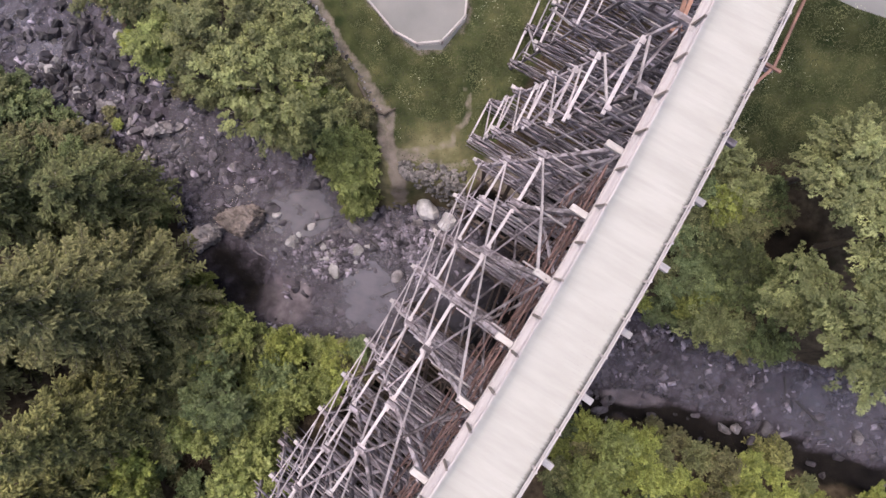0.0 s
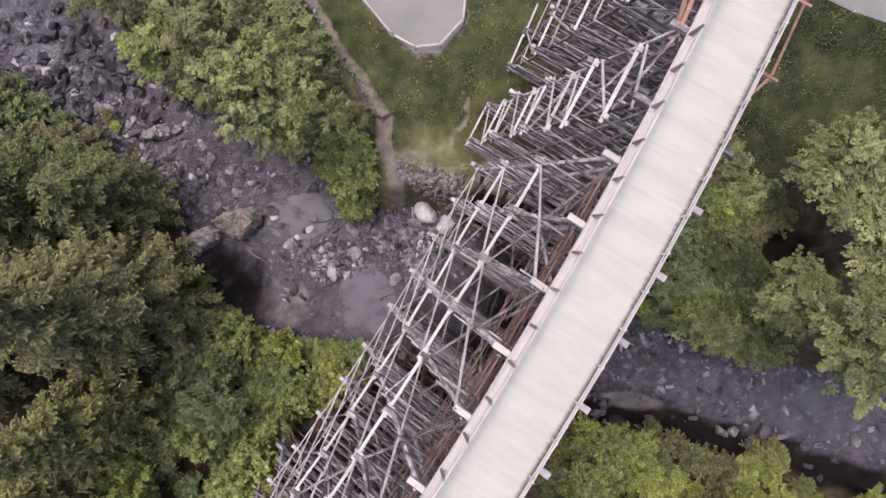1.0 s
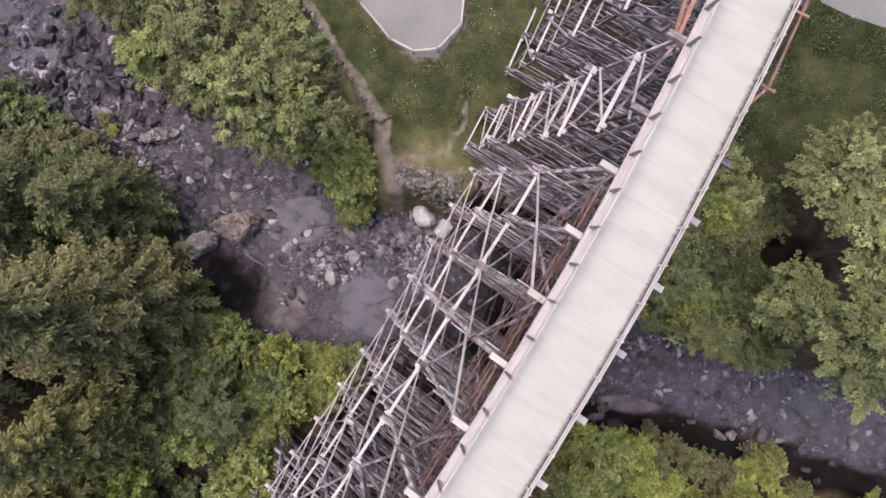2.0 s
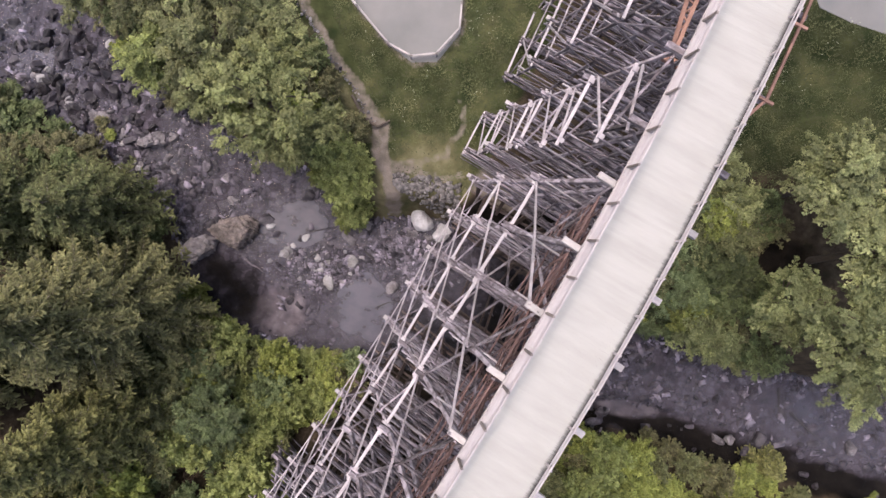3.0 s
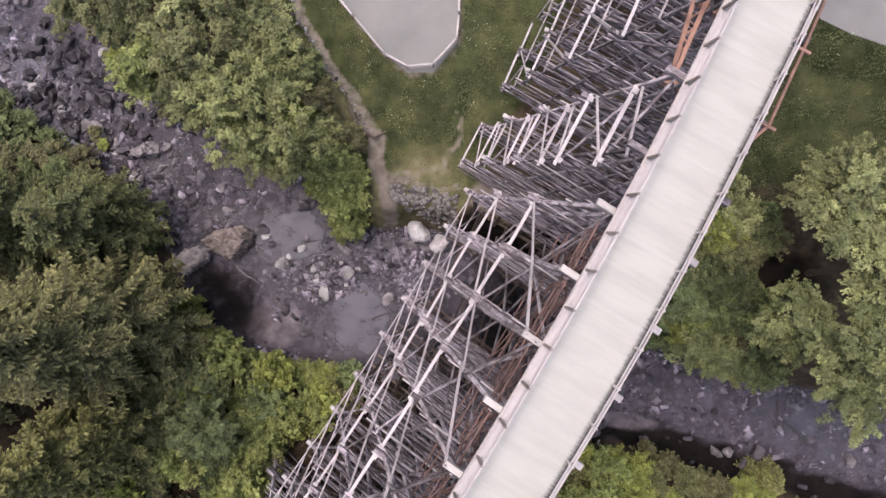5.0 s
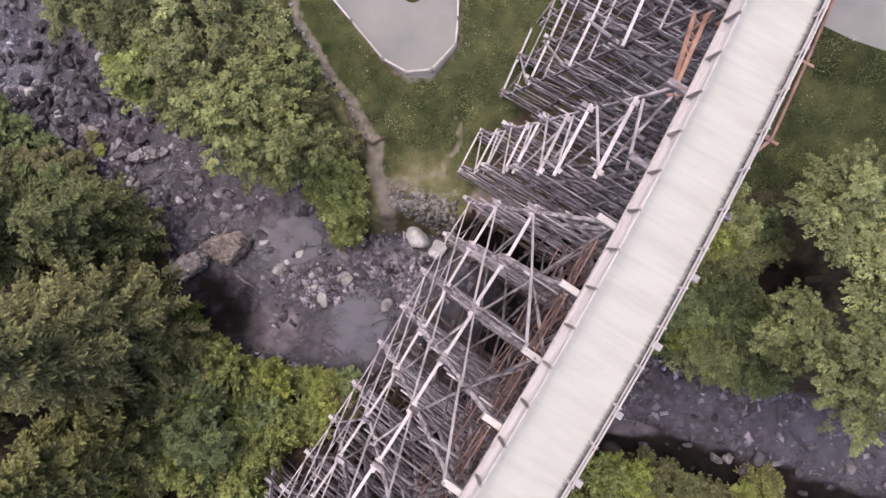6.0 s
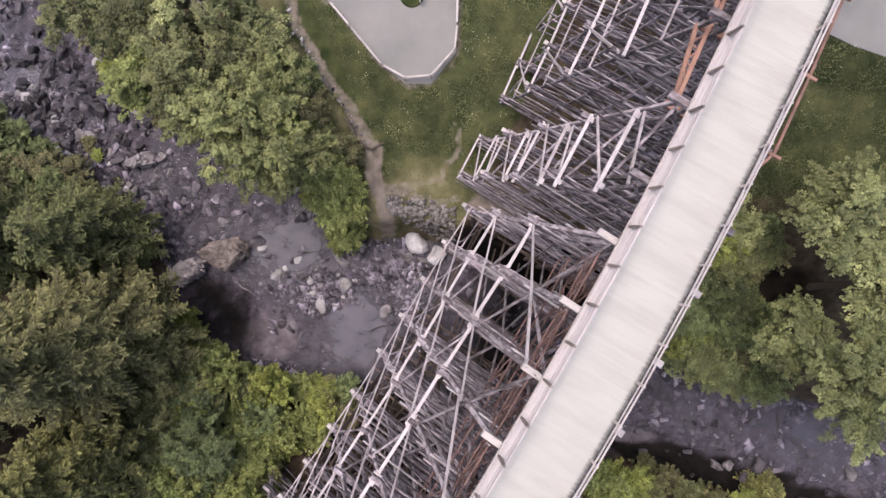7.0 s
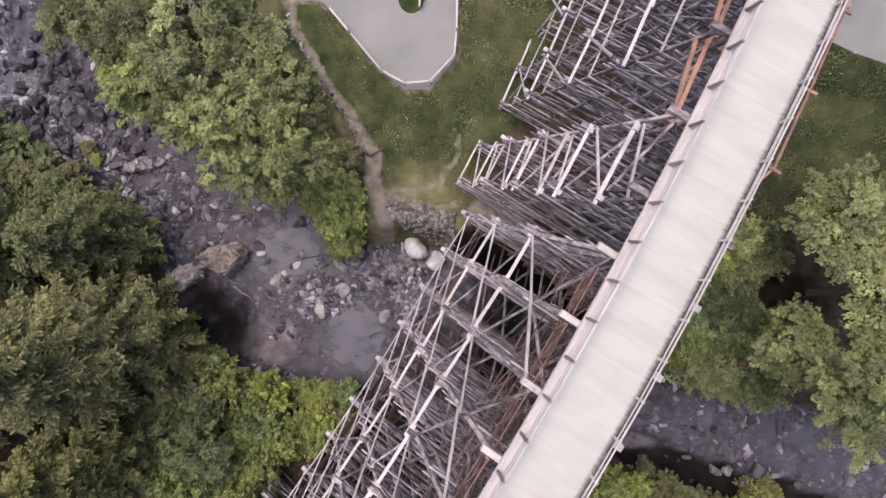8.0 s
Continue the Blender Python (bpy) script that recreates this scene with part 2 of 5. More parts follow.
    c = blend(zone("bed", 0.8, 0.15), c, bed)
    mud, _ = speckle(0.7, (0.09, 0.078, 0.092), (0.195, 0.171, 0.195), 7)
    c = blend(zone("flat", 0.6, 0.12), c, mud)
    # near-black tone for the pool bed and for painted shade
    silt_shade, _ = speckle(0.5, (0.0034, 0.003, 0.0027), (0.0145, 0.0122, 0.0105))
    c = blend(zone("silt_shade", 0.3, 0.3), c, silt_shade)
    link(c, bsdf.inputs["Base Color"])
    rough, relief = speckle(5.0, (0, 0, 0), (1, 1, 1))
    b = n.new("ShaderNodeBump")
    b.inputs["Strength"].default_value, b.inputs["Distance"].default_value = 0.8, 0.12
    link(relief, b.inputs["Height"])
    link(b.outputs[0], bsdf.inputs["Normal"])
    return m


def water_material():
    m = bpy.data.materials.new("shallow_water")
    m.use_nodes = True
    n, link = m.node_tree.nodes, m.node_tree.links.new
    bsdf = n["Principled BSDF"]
    bsdf.inputs["Roughness"].default_value = 0.12
    bsdf.inputs["IOR"].default_value = 1.33
    bsdf.inputs["Specular IOR Level"].default_value = 0.13
    # lavender-grey base carries the sky's reflection as colour
    bsdf.inputs["Base Color"].default_value = (0.119, 0.115, 0.145, 1)
    co = n.new("ShaderNodeTexCoord")
    t = n.new("ShaderNodeTexNoise")
    t.inputs["Scale"].default_value, t.inputs["Detail"].default_value = 1.6, 5
    link(co.outputs["Object"], t.inputs["Vector"])
    b = n.new("ShaderNodeBump")
    b.inputs["Strength"].default_value, b.inputs["Distance"].default_value = 0.35, 0.08
    link(t.outputs["Fac"], b.inputs["Height"])
    link(b.outputs[0], bsdf.inputs["Normal"])
    # the mesh says how far this pale water hides the bed, broken up by noise
    at, cloud, mul = n.new("ShaderNodeAttribute"), n.new("ShaderNodeMapRange"), n.new("ShaderNodeMath")
    at.attribute_name = "veil"
    mul.operation = "MULTIPLY"
    t2 = n.new("ShaderNodeTexNoise")
    t2.inputs["Scale"].default_value, t2.inputs["Detail"].default_value = 0.5, 6
    flow = n.new("ShaderNodeMapping")
    flow.inputs["Rotation"].default_value, flow.inputs["Scale"].default_value = (0, 0, radians(22)), (0.8, 1.25, 1)
    link(co.outputs["Object"], flow.inputs[0])
    link(flow.outputs[0], t2.inputs["Vector"])
    link(t2.outputs["Fac"], cloud.inputs[0])
    cloud.inputs[1].default_value, cloud.inputs[2].default_value, cloud.inputs[3].default_value, cloud.inputs[4].default_value = 0.38, 0.6, 0.72, 1.08
    link(at.outputs["Fac"], mul.inputs[0])
    link(cloud.outputs[0], mul.inputs[1])
    link(mul.outputs[0], bsdf.inputs["Alpha"])
    return m


GROUND, WATER = ground_material(), water_material()

# ---- building helpers ----
WHERE = {}


def put(ob, parent=None, at=None):
    """Place an object, keeping its place in the world under a parent."""
    at = at if at is not None else Matrix()
    ob.matrix_basis = at
    WHERE[ob.name] = at
    if parent:
        ob.parent = parent
        ob.matrix_parent_inverse = WHERE[parent.name].inverted()
    return ob


def thing(name, x, y, z, label, category, group="", kind=""):
    return put(tagged(new(name), label, category, group, kind), at=Matrix.Translation((x, y, z)))


def mesh_of(name, verts, faces, mat, smooth=False):
    me = bpy.data.meshes.new(name)
    me.from_pydata([tuple(v) for v in verts], [], [tuple(f) for f in faces])
    me.materials.append(mat)
    if smooth:
        me.polygons.foreach_set("use_smooth", [True] * len(me.polygons))
    me.update()
    return me


BOXES = {}


def box_mesh(length, w, h, mat):
    """A timber or bar, along x, with eased ends and arrises."""
    key = (round(length, 2), round(w, 3), round(h, 3), mat.name)
    if key not in BOXES:
        a, b, c, e = length / 2, w / 2, h / 2, min(w, h) * 0.08
        ring = [(-b + e, -c), (b - e, -c), (b, -c + e), (b, c - e), (b - e, c), (-b + e, c), (-b, c - e), (-b, -c + e)]
        verts = [(-a, y, z) for y, z in ring] + [(a, y, z) for y, z in ring]
        faces = [(i, (i + 1) % 8, 8 + (i + 1) % 8, 8 + i) for i in range(8)]
        faces += [tuple(range(7, -1, -1)), tuple(range(8, 16))]
        BOXES[key] = mesh_of("timber", verts, [f[::-1] for f in faces], mat)
    return BOXES[key]


def beam(name, p, q, w, h, mat, parent=None, over=0.0, up=(0, 0, 1)):
    """A bar from p to q, w wide and h deep, running past both by over."""
    p, q = Vector(p), Vector(q)
    d = (q - p).normalized()
    p, q = p - d * over, q + d * over
    side = Vector(up).cross(d)
    if side.length < 1e-3:
        side = Vector((1, 0, 0)).cross(d)
    side.normalize()
    top = d.cross(side)
    m = Matrix((d, side, top)).transposed().to_4x4()
    m.translation = (p + q) / 2
    return put(new(name, box_mesh((q - p).length, w, h, mat)), parent, m)


def tube_arrays(points, radii, sides=6):
    """Vertices and faces of a tapered limb along points."""
    verts, faces = [], []
    for k, (p, r) in enumerate(zip(points, radii)):
        d = Vector(points[min(k + 1, len(points) - 1)]) - Vector(points[max(k - 1, 0)])
        a = d.orthogonal().normalized()
        b = d.normalized().cross(a)
        for j in range(sides):
            t = 2 * math.pi * j / sides
            verts.append(Vector(p) + r * (math.cos(t) * a + math.sin(t) * b))
        if k:
            o = (k - 1) * sides
            faces += [(o + j, o + (j + 1) % sides, o + sides + (j + 1) % sides, o + sides + j) for j in range(sides)]
    return verts, faces


def leaf_mesh(name, centre, along, across, tone, mat):
    """Many small leaves, each a kite folded along its rib: centre, half length and half width vectors, one row a leaf."""
    n = len(centre)
    v = np.empty((n, 4, 3), np.float32)
    drop = np.cross(along, across)
    drop *= 0.25 * np.linalg.norm(across, axis=1)[:, None] / (np.linalg.norm(drop, axis=1)[:, None] + 1e-9)
    v[:, 0], v[:, 1], v[:, 2], v[:, 3] = centre - along, centre + across - drop, centre + along, centre - across - drop
    me = bpy.data.meshes.new(name)
    me.vertices.add(4 * n)
    me.vertices.foreach_set("co", v.ravel())
    me.loops.add(4 * n)
    me.loops.foreach_set("vertex_index", np.arange(4 * n, dtype=np.int32))
    me.polygons.add(n)
    me.polygons.foreach_set("loop_start", np.arange(0, 4 * n, 4, dtype=np.int32))
    me.polygons.foreach_set("loop_total", np.full(n, 4, np.int32))
    at = me.attributes.new("tone", "FLOAT", "POINT")
    at.data.foreach_set("value", np.repeat(tone.astype(np.float32), 4))
    me.materials.append(mat)
    me.update(calc_edges=True)
    return me


# ---- the lie of the land ----
NORTH = ((-400, 260), (-42, 32), (-37.8, 26.5), (-30.8, 20), (-23.3, 16), (-17.8, 13.4), (-12.4, 10), (-9, 7), (-5.7, 6.2), (-3, 6.8), (1, 6.3), (8, 3),
         (20.5, -5), (29.8, -7), (35, -10), (44, -11.5), (52, -13.5), (400, -80))
SOUTH = ((-400, 220), (-53, 22.5), (-46, 19), (-39.5, 14), (-33, 8.5), (-30.5, 4.2), (-29.5, 0.5), (-28, -3), (-26, -5.5), (-21.4, -8.3), (-9.4, -9.6), (4, -13),
         (16.5, -17), (26.4, -18.6), (34.4, -21.4), (52, -26), (400, -110))
FENCE = ((-10.6, 30.2), (-8.7, 28.0), (-5.4, 24.1), (-3.0, 22.8), (-0.4, 23.1), (2.0, 25.8), (2.2, 28.4), (2.2, 31.8), (2.0, 36.0))
LOT_EDGE = ((-17, 33.0), (-15, 31.6), (-11.8, 31.4), (-10.3, 30.3), (-8.5, 28.1), (-5.3, 24.2), (-3.0, 22.4), (-0.3, 22.5), (2.1, 25.6), (2.5, 31.8), (3, 44), (-2, 50), (-14, 44), (-18, 36))
YARD_EDGE = ((35.0, 40), (35.6, 30.5), (37.0, 26.6), (40, 25.2), (43.1, 24.2), (60, 20), (80, 20), (80, 60), (40, 60))
TRAIL = ((-15.6, 33), (-14.3, 28.2), (-12.6, 25.5), (-11.4, 23.3), (-8.9, 20.3), (-7.5, 17.6), (-6.3, 15.9), (-6.5, 13.4), (-5.9, 12.0), (-5.3, 11.0), (-5.1, 9.8), (-5.0, 7.8))
TRACK = ((-4.6, 12.2), (-2.2, 12.4), (-0.8, 12.7), (0.8, 12.9), (1.1, 14.0), (1.9, 15.0), (2.7, 16.3), (2.6, 18.0), (1.8, 19.4))
TRACK_B = ((-5.4, 12.0), (-4.1, 11.6), (-2.4, 11.1), (-0.8, 10.7), (0.9, 10.5), (2.4, 10.9))


def to_line(x, y, line):
    """Distance from points to a polyline."""
    best = np.full(np.shape(x), 1e9)
    for (ax, ay), (bx, by) in zip(line, line[1:]):
        dx, dy = bx - ax, by - ay
        t = np.clip(((x - ax) * dx + (y - ay) * dy) / (dx * dx + dy * dy), 0, 1)
        best = np.minimum(best, np.hypot(x - ax - t * dx, y - ay - t * dy))
    return best


def inside(x, y, ring):
    hit = np.zeros(np.shape(x), bool)
    for (ax, ay), (bx, by) in zip(ring, ring[1:] + ring[:1]):
        if ay != by:
            hit ^= ((ay > y) != (by > y)) & (x < (bx - ax) * (y - ay) / (by - ay) + ax)
    return hit


def smooth(t):
    t = np.clip(t, 0, 1)
    return t * t * (3 - 2 * t)


def ripple(x, y, size, seed=0.0):
    """Soft unevenness without repeats that show, about -1 to 1."""
    u, v = x / size + seed, y / size - seed
    return (np.sin(u * 1.7 + 2.1 * np.sin(v * 0.9)) + np.sin(v * 2.1 + 1.7 * np.sin(u * 1.3 + seed)) + np.sin((u + v) * 1.1 + 2.3 * np.sin(u * 0.7 - v))) / 3


def banks(x, y):
    """Signed distances: north of the north shore, and south of the south shore."""
    n, s = to_line(x, y, NORTH), to_line(x, y, SOUTH)
    n = np.where(y > np.interp(x, [p[0] for p in NORTH], [p[1] for p in NORTH]), n, -n)
    s = np.where(y < np.interp(x, [p[0] for p in SOUTH], [p[1] for p in SOUTH]), s, -s)
    return n, s


def dark_pool(x, y):
    """Distance from the middle of the deep pool under the big rock, 1 at its rim."""
    dx, dy = x + 24.2, y + 2.2
    return np.hypot((0.72 * dx - 0.69 * dy) / 6.0, (0.69 * dx + 0.72 * dy) / 3.7)


def spit(x, y):
    """How far a spot lies on the sand spit beside the dark south-shore strip, 0 to 1."""
    return np.exp(-(((x - 22.5) / 4.6) ** 2 + ((y + 15.6 + 0.12 * (x - 22.5)) / 1.1) ** 2) ** 2)


def height(x, y):
    x, y = np.asarray(x, float), np.asarray(y, float)
    n, s = banks(x, y)
    wob = ripple(x, y, 4.0)
    up_n = 5.0 * smooth(n / 2.6) + 0.235 * np.maximum(n - 2.6, 0) + 0.7 * np.maximum(n - 46, 0)
    up_s = 1.0 * smooth(s / 1.5) + 0.26 * np.maximum(s - 1, 0) + 0.5 * np.maximum(s - 16, 0)
    up_n, up_s = np.minimum(up_n, 42.2), np.minimum(up_s, 42.2)
    bank = np.where(n > 0, up_n, up_s) + 0.12 * wob * smooth(np.maximum(n, s) / 3)
    # the bed: pools, and bars that come out of the water
    bed = -0.42 + 0.20 * ripple(x, y, 2.2, 3.0) + 0.16 * ripple(x, y, 0.9, 5.0)
    bed = bed + 0.62 * np.exp(-(((x + 12.5) / 4.2) ** 2 + ((y - 0.6) / 2.4) ** 2)) + 0.5 * np.exp(-(((x + 17) / 3.5) ** 2 + ((y + 4.5) / 2.5) ** 2))
    bed = bed + 0.55 * np.exp(-(((x + 5) / 4.5) ** 2 + ((y - 3.2) / 1.9) ** 2)) + 0.75 * np.exp(-(((x + 37) / 6) ** 2 + ((y - 17) / 3.0) ** 2))
    bed = bed + 0.5 * np.exp(-((s + 1.5) / 1.4) ** 2) * smooth((x + 45) / 8) * smooth((-27 - x) / 4)
    bed = bed - 0.6 * np.exp(-(((x + 23.5) / 3.4) ** 2 + ((y + 2.0) / 3.2) ** 2))
    # trough added to go with the shade painted along the south shore
    bed = bed - 0.9 * np.exp(-((s + 1.0) / 2.3) ** 4) * smooth((x - 13) / 4)
    bed = bed + 0.75 * np.exp(-(((x - 21.0) / 3.2) ** 2 + ((y + 15.8 + 0.3 * (x - 21.0)) / 0.7) ** 2))
    z = np.where((n > 0) | (s > 0), np.maximum(bank, bed * np.clip(1 - np.maximum(n, s), 0, 1)), bed)
    for ring, level, reach in ((LOT_EDGE, 8.35, 2.5), (YARD_EDGE, 13.7, 4.0)):
        d = np.where(inside(x, y, ring), 0.0, to_line(x, y, ring + ring[:1]))
        z = z + (level - z) * smooth(1 - d / reach)
    return z


def zed(x, y):
    return float(height(np.array([x]), np.array([y]))[0])


def ground_axis(lo, hi, step):
    far = [2.0, 5, 10, 18, 30, 50, 90, 160, 300, 600, 1200, 2500]
    mid = list(np.arange(lo, hi + step / 2, step))
    return np.array([lo - f for f in reversed(far)] + mid + [hi + f for f in far])


gx, gy = ground_axis(-62, 62, 0.4), ground_axis(-36, 46, 0.4)
X, Y = np.meshgrid(gx, gy)
Z = height(X, Y)
nx, ny = len(gx), len(gy)
me = bpy.data.meshes.new("ground")
me.vertices.add(nx * ny)
me.vertices.foreach_set("co", np.stack([X, Y, Z], -1).astype(np.float32).ravel())
ids = np.arange(nx * ny, dtype=np.int32).reshape(ny, nx)
quads = np.stack([ids[:-1, :-1], ids[:-1, 1:], ids[1:, 1:], ids[1:, :-1]], -1).reshape(-1, 4)
me.loops.add(quads.size)
me.loops.foreach_set("vertex_index", quads.ravel())
me.polygons.add(len(quads))
me.polygons.foreach_set("loop_start", np.arange(0, quads.size, 4, dtype=np.int32))
me.polygons.foreach_set("loop_total", np.full(len(quads), 4, np.int32))
me.polygons.foreach_set("use_smooth", np.ones(len(quads), bool))
dn, ds = banks(X, Y)
wall_d = to_line(X, Y, TRAIL)
trail_x = np.interp(Y, [p[1] for p in TRAIL[::-1]], [p[0] for p in TRAIL[::-1]])
zones = {
    "bed": smooth(0.5 - np.maximum(dn, ds) / 1.2),
    "path": np.maximum.reduce([np.interp(Y, (15, 19), (0.72, 0.6)) * smooth(1.5 - wall_d / np.interp(Y, (16, 18, 21, 24), (1.05, 0.9, 0.8, 0.72))), 0.52 * smooth(1.4 - to_line(X, Y, TRACK) / 0.55), 0.6 * smooth(1.4 - to_line(X, Y, TRACK_B) / 0.6),
                               0.55 * smooth(1 - to_line(X, Y, LOT_EDGE + LOT_EDGE[:1]) / 1.2), 0.42 * np.exp(-(((X - 30.6) / 2.6) ** 2 + ((Y - 10.2) / 3.2) ** 2) ** 2)]),
    "dry": np.maximum(0.5 * smooth((trail_x - 0.7 - X) / 0.6) * smooth((X - trail_x + 4.5) / 1.5) * (Y > 14), np.maximum(0.8 * np.exp(-(((X + 6.0) / 2.4) ** 2 + ((Y - 9.5) / 4.5) ** 2)), np.maximum(0.62 * np.exp(-(((X + 0.6) / 5.6) ** 2 + ((Y - 12.6) / 2.9) ** 2) ** 1.5), 0.55 * np.exp(-((dn - 2.5) / 2.5) ** 2) * smooth((X + 8) / 3) * smooth((12 - X) / 6)))),
    "soil": np.maximum.reduce([0.95 * smooth((3.2 - dn) / 1.5) * (dn > -1) * (1 - 0.9 * np.exp(-(((X + 5.0) / 3.0) ** 2 + ((Y - 8.5) / 2.6) ** 2))),0.95 * smooth(1 + ds / 0.8), 0.8 * smooth(dn) * smooth((trail_x - 3.0 - X) / 1.5) * (X < -7), 0.8 * smooth((X - 20) / 3) * smooth((14 - Y) / 5),
                               0.95 * smooth((X - 2) / 3) * smooth((22 - X) / 6) * smooth((12 - Y) / 6)]),
}
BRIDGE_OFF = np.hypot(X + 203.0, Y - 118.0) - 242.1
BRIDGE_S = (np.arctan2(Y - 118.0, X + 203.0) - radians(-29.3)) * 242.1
# bare earth under the trestle, with its shade painted into the colour
TRESTLE_SHADE = smooth((9.5 + BRIDGE_OFF) / 2) * smooth((11 - BRIDGE_OFF) / 2)
zones["soil"] = np.maximum(zones["soil"], 0.97 * TRESTLE_SHADE)
zones["dry"] = zones["dry"] * (1 - TRESTLE_SHADE)
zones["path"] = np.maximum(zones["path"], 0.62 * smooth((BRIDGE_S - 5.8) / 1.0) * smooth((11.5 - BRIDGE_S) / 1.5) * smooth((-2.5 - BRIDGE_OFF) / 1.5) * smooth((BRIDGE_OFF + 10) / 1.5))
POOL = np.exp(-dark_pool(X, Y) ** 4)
# shade painted into the bed along the south shore
SHORE_SHADE = np.exp(-((ds + 0.9 + 0.9 * ripple(X, Y, 1.8, 4.0)) / 1.75) ** 4) * smooth((X - 13) / 4) * (1 - 0.9 * spit(X, Y))
# pool bed, with shade painted in the tree hollow, under the bridge and along shores
zones["silt_shade"] = np.maximum.reduce([0.8 * np.exp(-(((X - 37.2) / 4.6) ** 2 + ((Y - 1.6) / 3.4) ** 2) ** 2), 0.95 * TRESTLE_SHADE * smooth((BRIDGE_S - 1) / 2) * smooth((11 - BRIDGE_S) / 2) * (1 - smooth((BRIDGE_S - 5.8) / 1.0) * smooth((-2.5 - BRIDGE_OFF) / 1.5)), 0.7 * TRESTLE_SHADE * smooth((-6 - BRIDGE_S) / 3), 0.8 * POOL, 1.0 * SHORE_SHADE, 0.75 * smooth((X - (Y + 8) * 0.3 - 1.5) / 4) * smooth((12 - X) / 3) * smooth(-np.maximum(dn, ds) / 1.0), 0.45 * np.exp(-((ds + 0.4) / 1.0) ** 2) * (X > -24)])
# smooth mauve mud flats
zones["flat"] = np.maximum.reduce([0.72 * np.exp(-(((X + 9.6) / 2.6) ** 2 + ((Y - 5.4) / 1.4) ** 2) ** 2), 0.85 * np.exp(-(((X + 18.6) / 3.8) ** 2 + ((Y + 4.6) / 3.4) ** 2) ** 2), 0.75 * np.exp(-(((X + 11.0) / 3.6) ** 2 + ((Y - 3.6) / 0.9) ** 2) ** 2), 0.8 * np.exp(-(((X + 4.4) / 4.8) ** 2 + ((Y - 3.2 + 0.2 * X + 0.9) / 2.6) ** 2) ** 2), 0.75 * np.exp(-(((X - 21.0) / 3.4) ** 2 + ((Y + 15.8 + 0.3 * (X - 21)) / 0.8) ** 2) ** 2), 0.8 * spit(X, Y)])
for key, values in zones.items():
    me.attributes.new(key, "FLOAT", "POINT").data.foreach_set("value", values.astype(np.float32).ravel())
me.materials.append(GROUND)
me.update(calc_edges=True)
tagged(new("ground", me), "grassy river valley ground with earth banks and stony bed", "ground", kind="structure")

# the water: clear over the dark pool and the painted shade, hiding more elsewhere
wx, wy = ground_axis(-60, 60, 0.33), ground_axis(-34, 40, 0.33)
WX, WY = np.meshgrid(wx[3:-3], wy[3:-3])
wn_, wd = banks(WX, WY)
WARP = 0.5 * ripple(WX, WY, 1.6, 7.0) + 0.35 * ripple(WX, WY, 0.7, 2.0)


def patch(cx, cy, rx, ry, power=1.5):
    return np.exp(-(((WX + WARP - cx) / rx) ** 2 + ((WY - WARP - cy) / ry) ** 2) ** power)


ROCKY = smooth((-33 - WX) / 4)
veil = 0.4 - 0.14 * ROCKY - 0.16 * patch(-25, 11, 8, 4, 2) + 0.12 * ripple(WX, WY, 3.0, 1.0) + 0.1 * ripple(WX, WY, 1.1, 4.0) \
    + 0.5 * patch(-17.0, 5.6, 4.2, 2.9, 7) + 0.55 * patch(-8.8, -3.8, 3.4, 4.2, 8) + 0.35 * patch(-15.5, 8.2, 2.6, 2.2, 6) \
    + 0.45 * patch(-47.5, 24.5, 3.4, 2.2, 6) + 0.4 * patch(-31.8, 11.0, 1.3, 3.2, 4) + 0.4 * patch(-36.6, 15.2, 1.1, 3.0, 5) + 0.35 * patch(-52, 29, 3, 2, 5) \
    - 0.3 * patch(-18.4, -4.8, 3.6, 3.4, 3) - 0.12 * smooth((WX - 12) / 6) + 0.3 * patch(46, -16.0, 8, 4.0) + 0.16 * patch(30, -12.5, 5, 2.0) - 0.2 * patch(20, -7.0, 5, 3.0) \
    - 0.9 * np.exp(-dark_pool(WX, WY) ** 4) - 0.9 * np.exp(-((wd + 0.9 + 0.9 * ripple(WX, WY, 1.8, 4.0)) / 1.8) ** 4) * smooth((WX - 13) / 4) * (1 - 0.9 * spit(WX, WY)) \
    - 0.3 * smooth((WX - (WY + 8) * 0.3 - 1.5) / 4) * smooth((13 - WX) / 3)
veil = np.clip(veil, 0.03, 0.95)
rows_w, cols_w = WX.shape
ids = np.arange(rows_w * cols_w).reshape(rows_w, cols_w)
w = mesh_of("water", np.stack([WX, WY, 0 * WX], -1).reshape(-1, 3), np.stack([ids[:-1, :-1], ids[:-1, 1:], ids[1:, 1:], ids[1:, :-1]], -1).reshape(-1, 4).tolist(), WATER, True)
w.attributes.new("veil", "FLOAT", "POINT").data.foreach_set("value", veil.astype(np.float32).ravel())
tagged(new("water", w), "shallow grey river water over stones", "river", kind="structure")


def paved(name, ring, level, label):
    """A flat slab with the outline of ring."""
    bm = bmesh.new()
    top = [bm.verts.new((px, py, level)) for px, py in ring]
    low = [bm.verts.new((px, py, level - 0.3)) for px, py in ring]
    bm.faces.new(top)
    for k in range(len(ring)):
        bm.faces.new((top[k - 1], low[k - 1], low[k], top[k]))
    bmesh.ops.recalc_face_normals(bm, faces=bm.faces)
    me = bpy.data.meshes.new(name)
    bm.to_mesh(me)
    me.materials.append(LOT)
    return tagged(new(name, me), label, "pavement", kind="structure")


paved("pavement", LOT_EDGE, 8.40, "grey compacted gravel turning loop behind a rail fence")
paved("pavement_yard", YARD_EDGE, 13.76, "grey gravel yard beside the meadow")

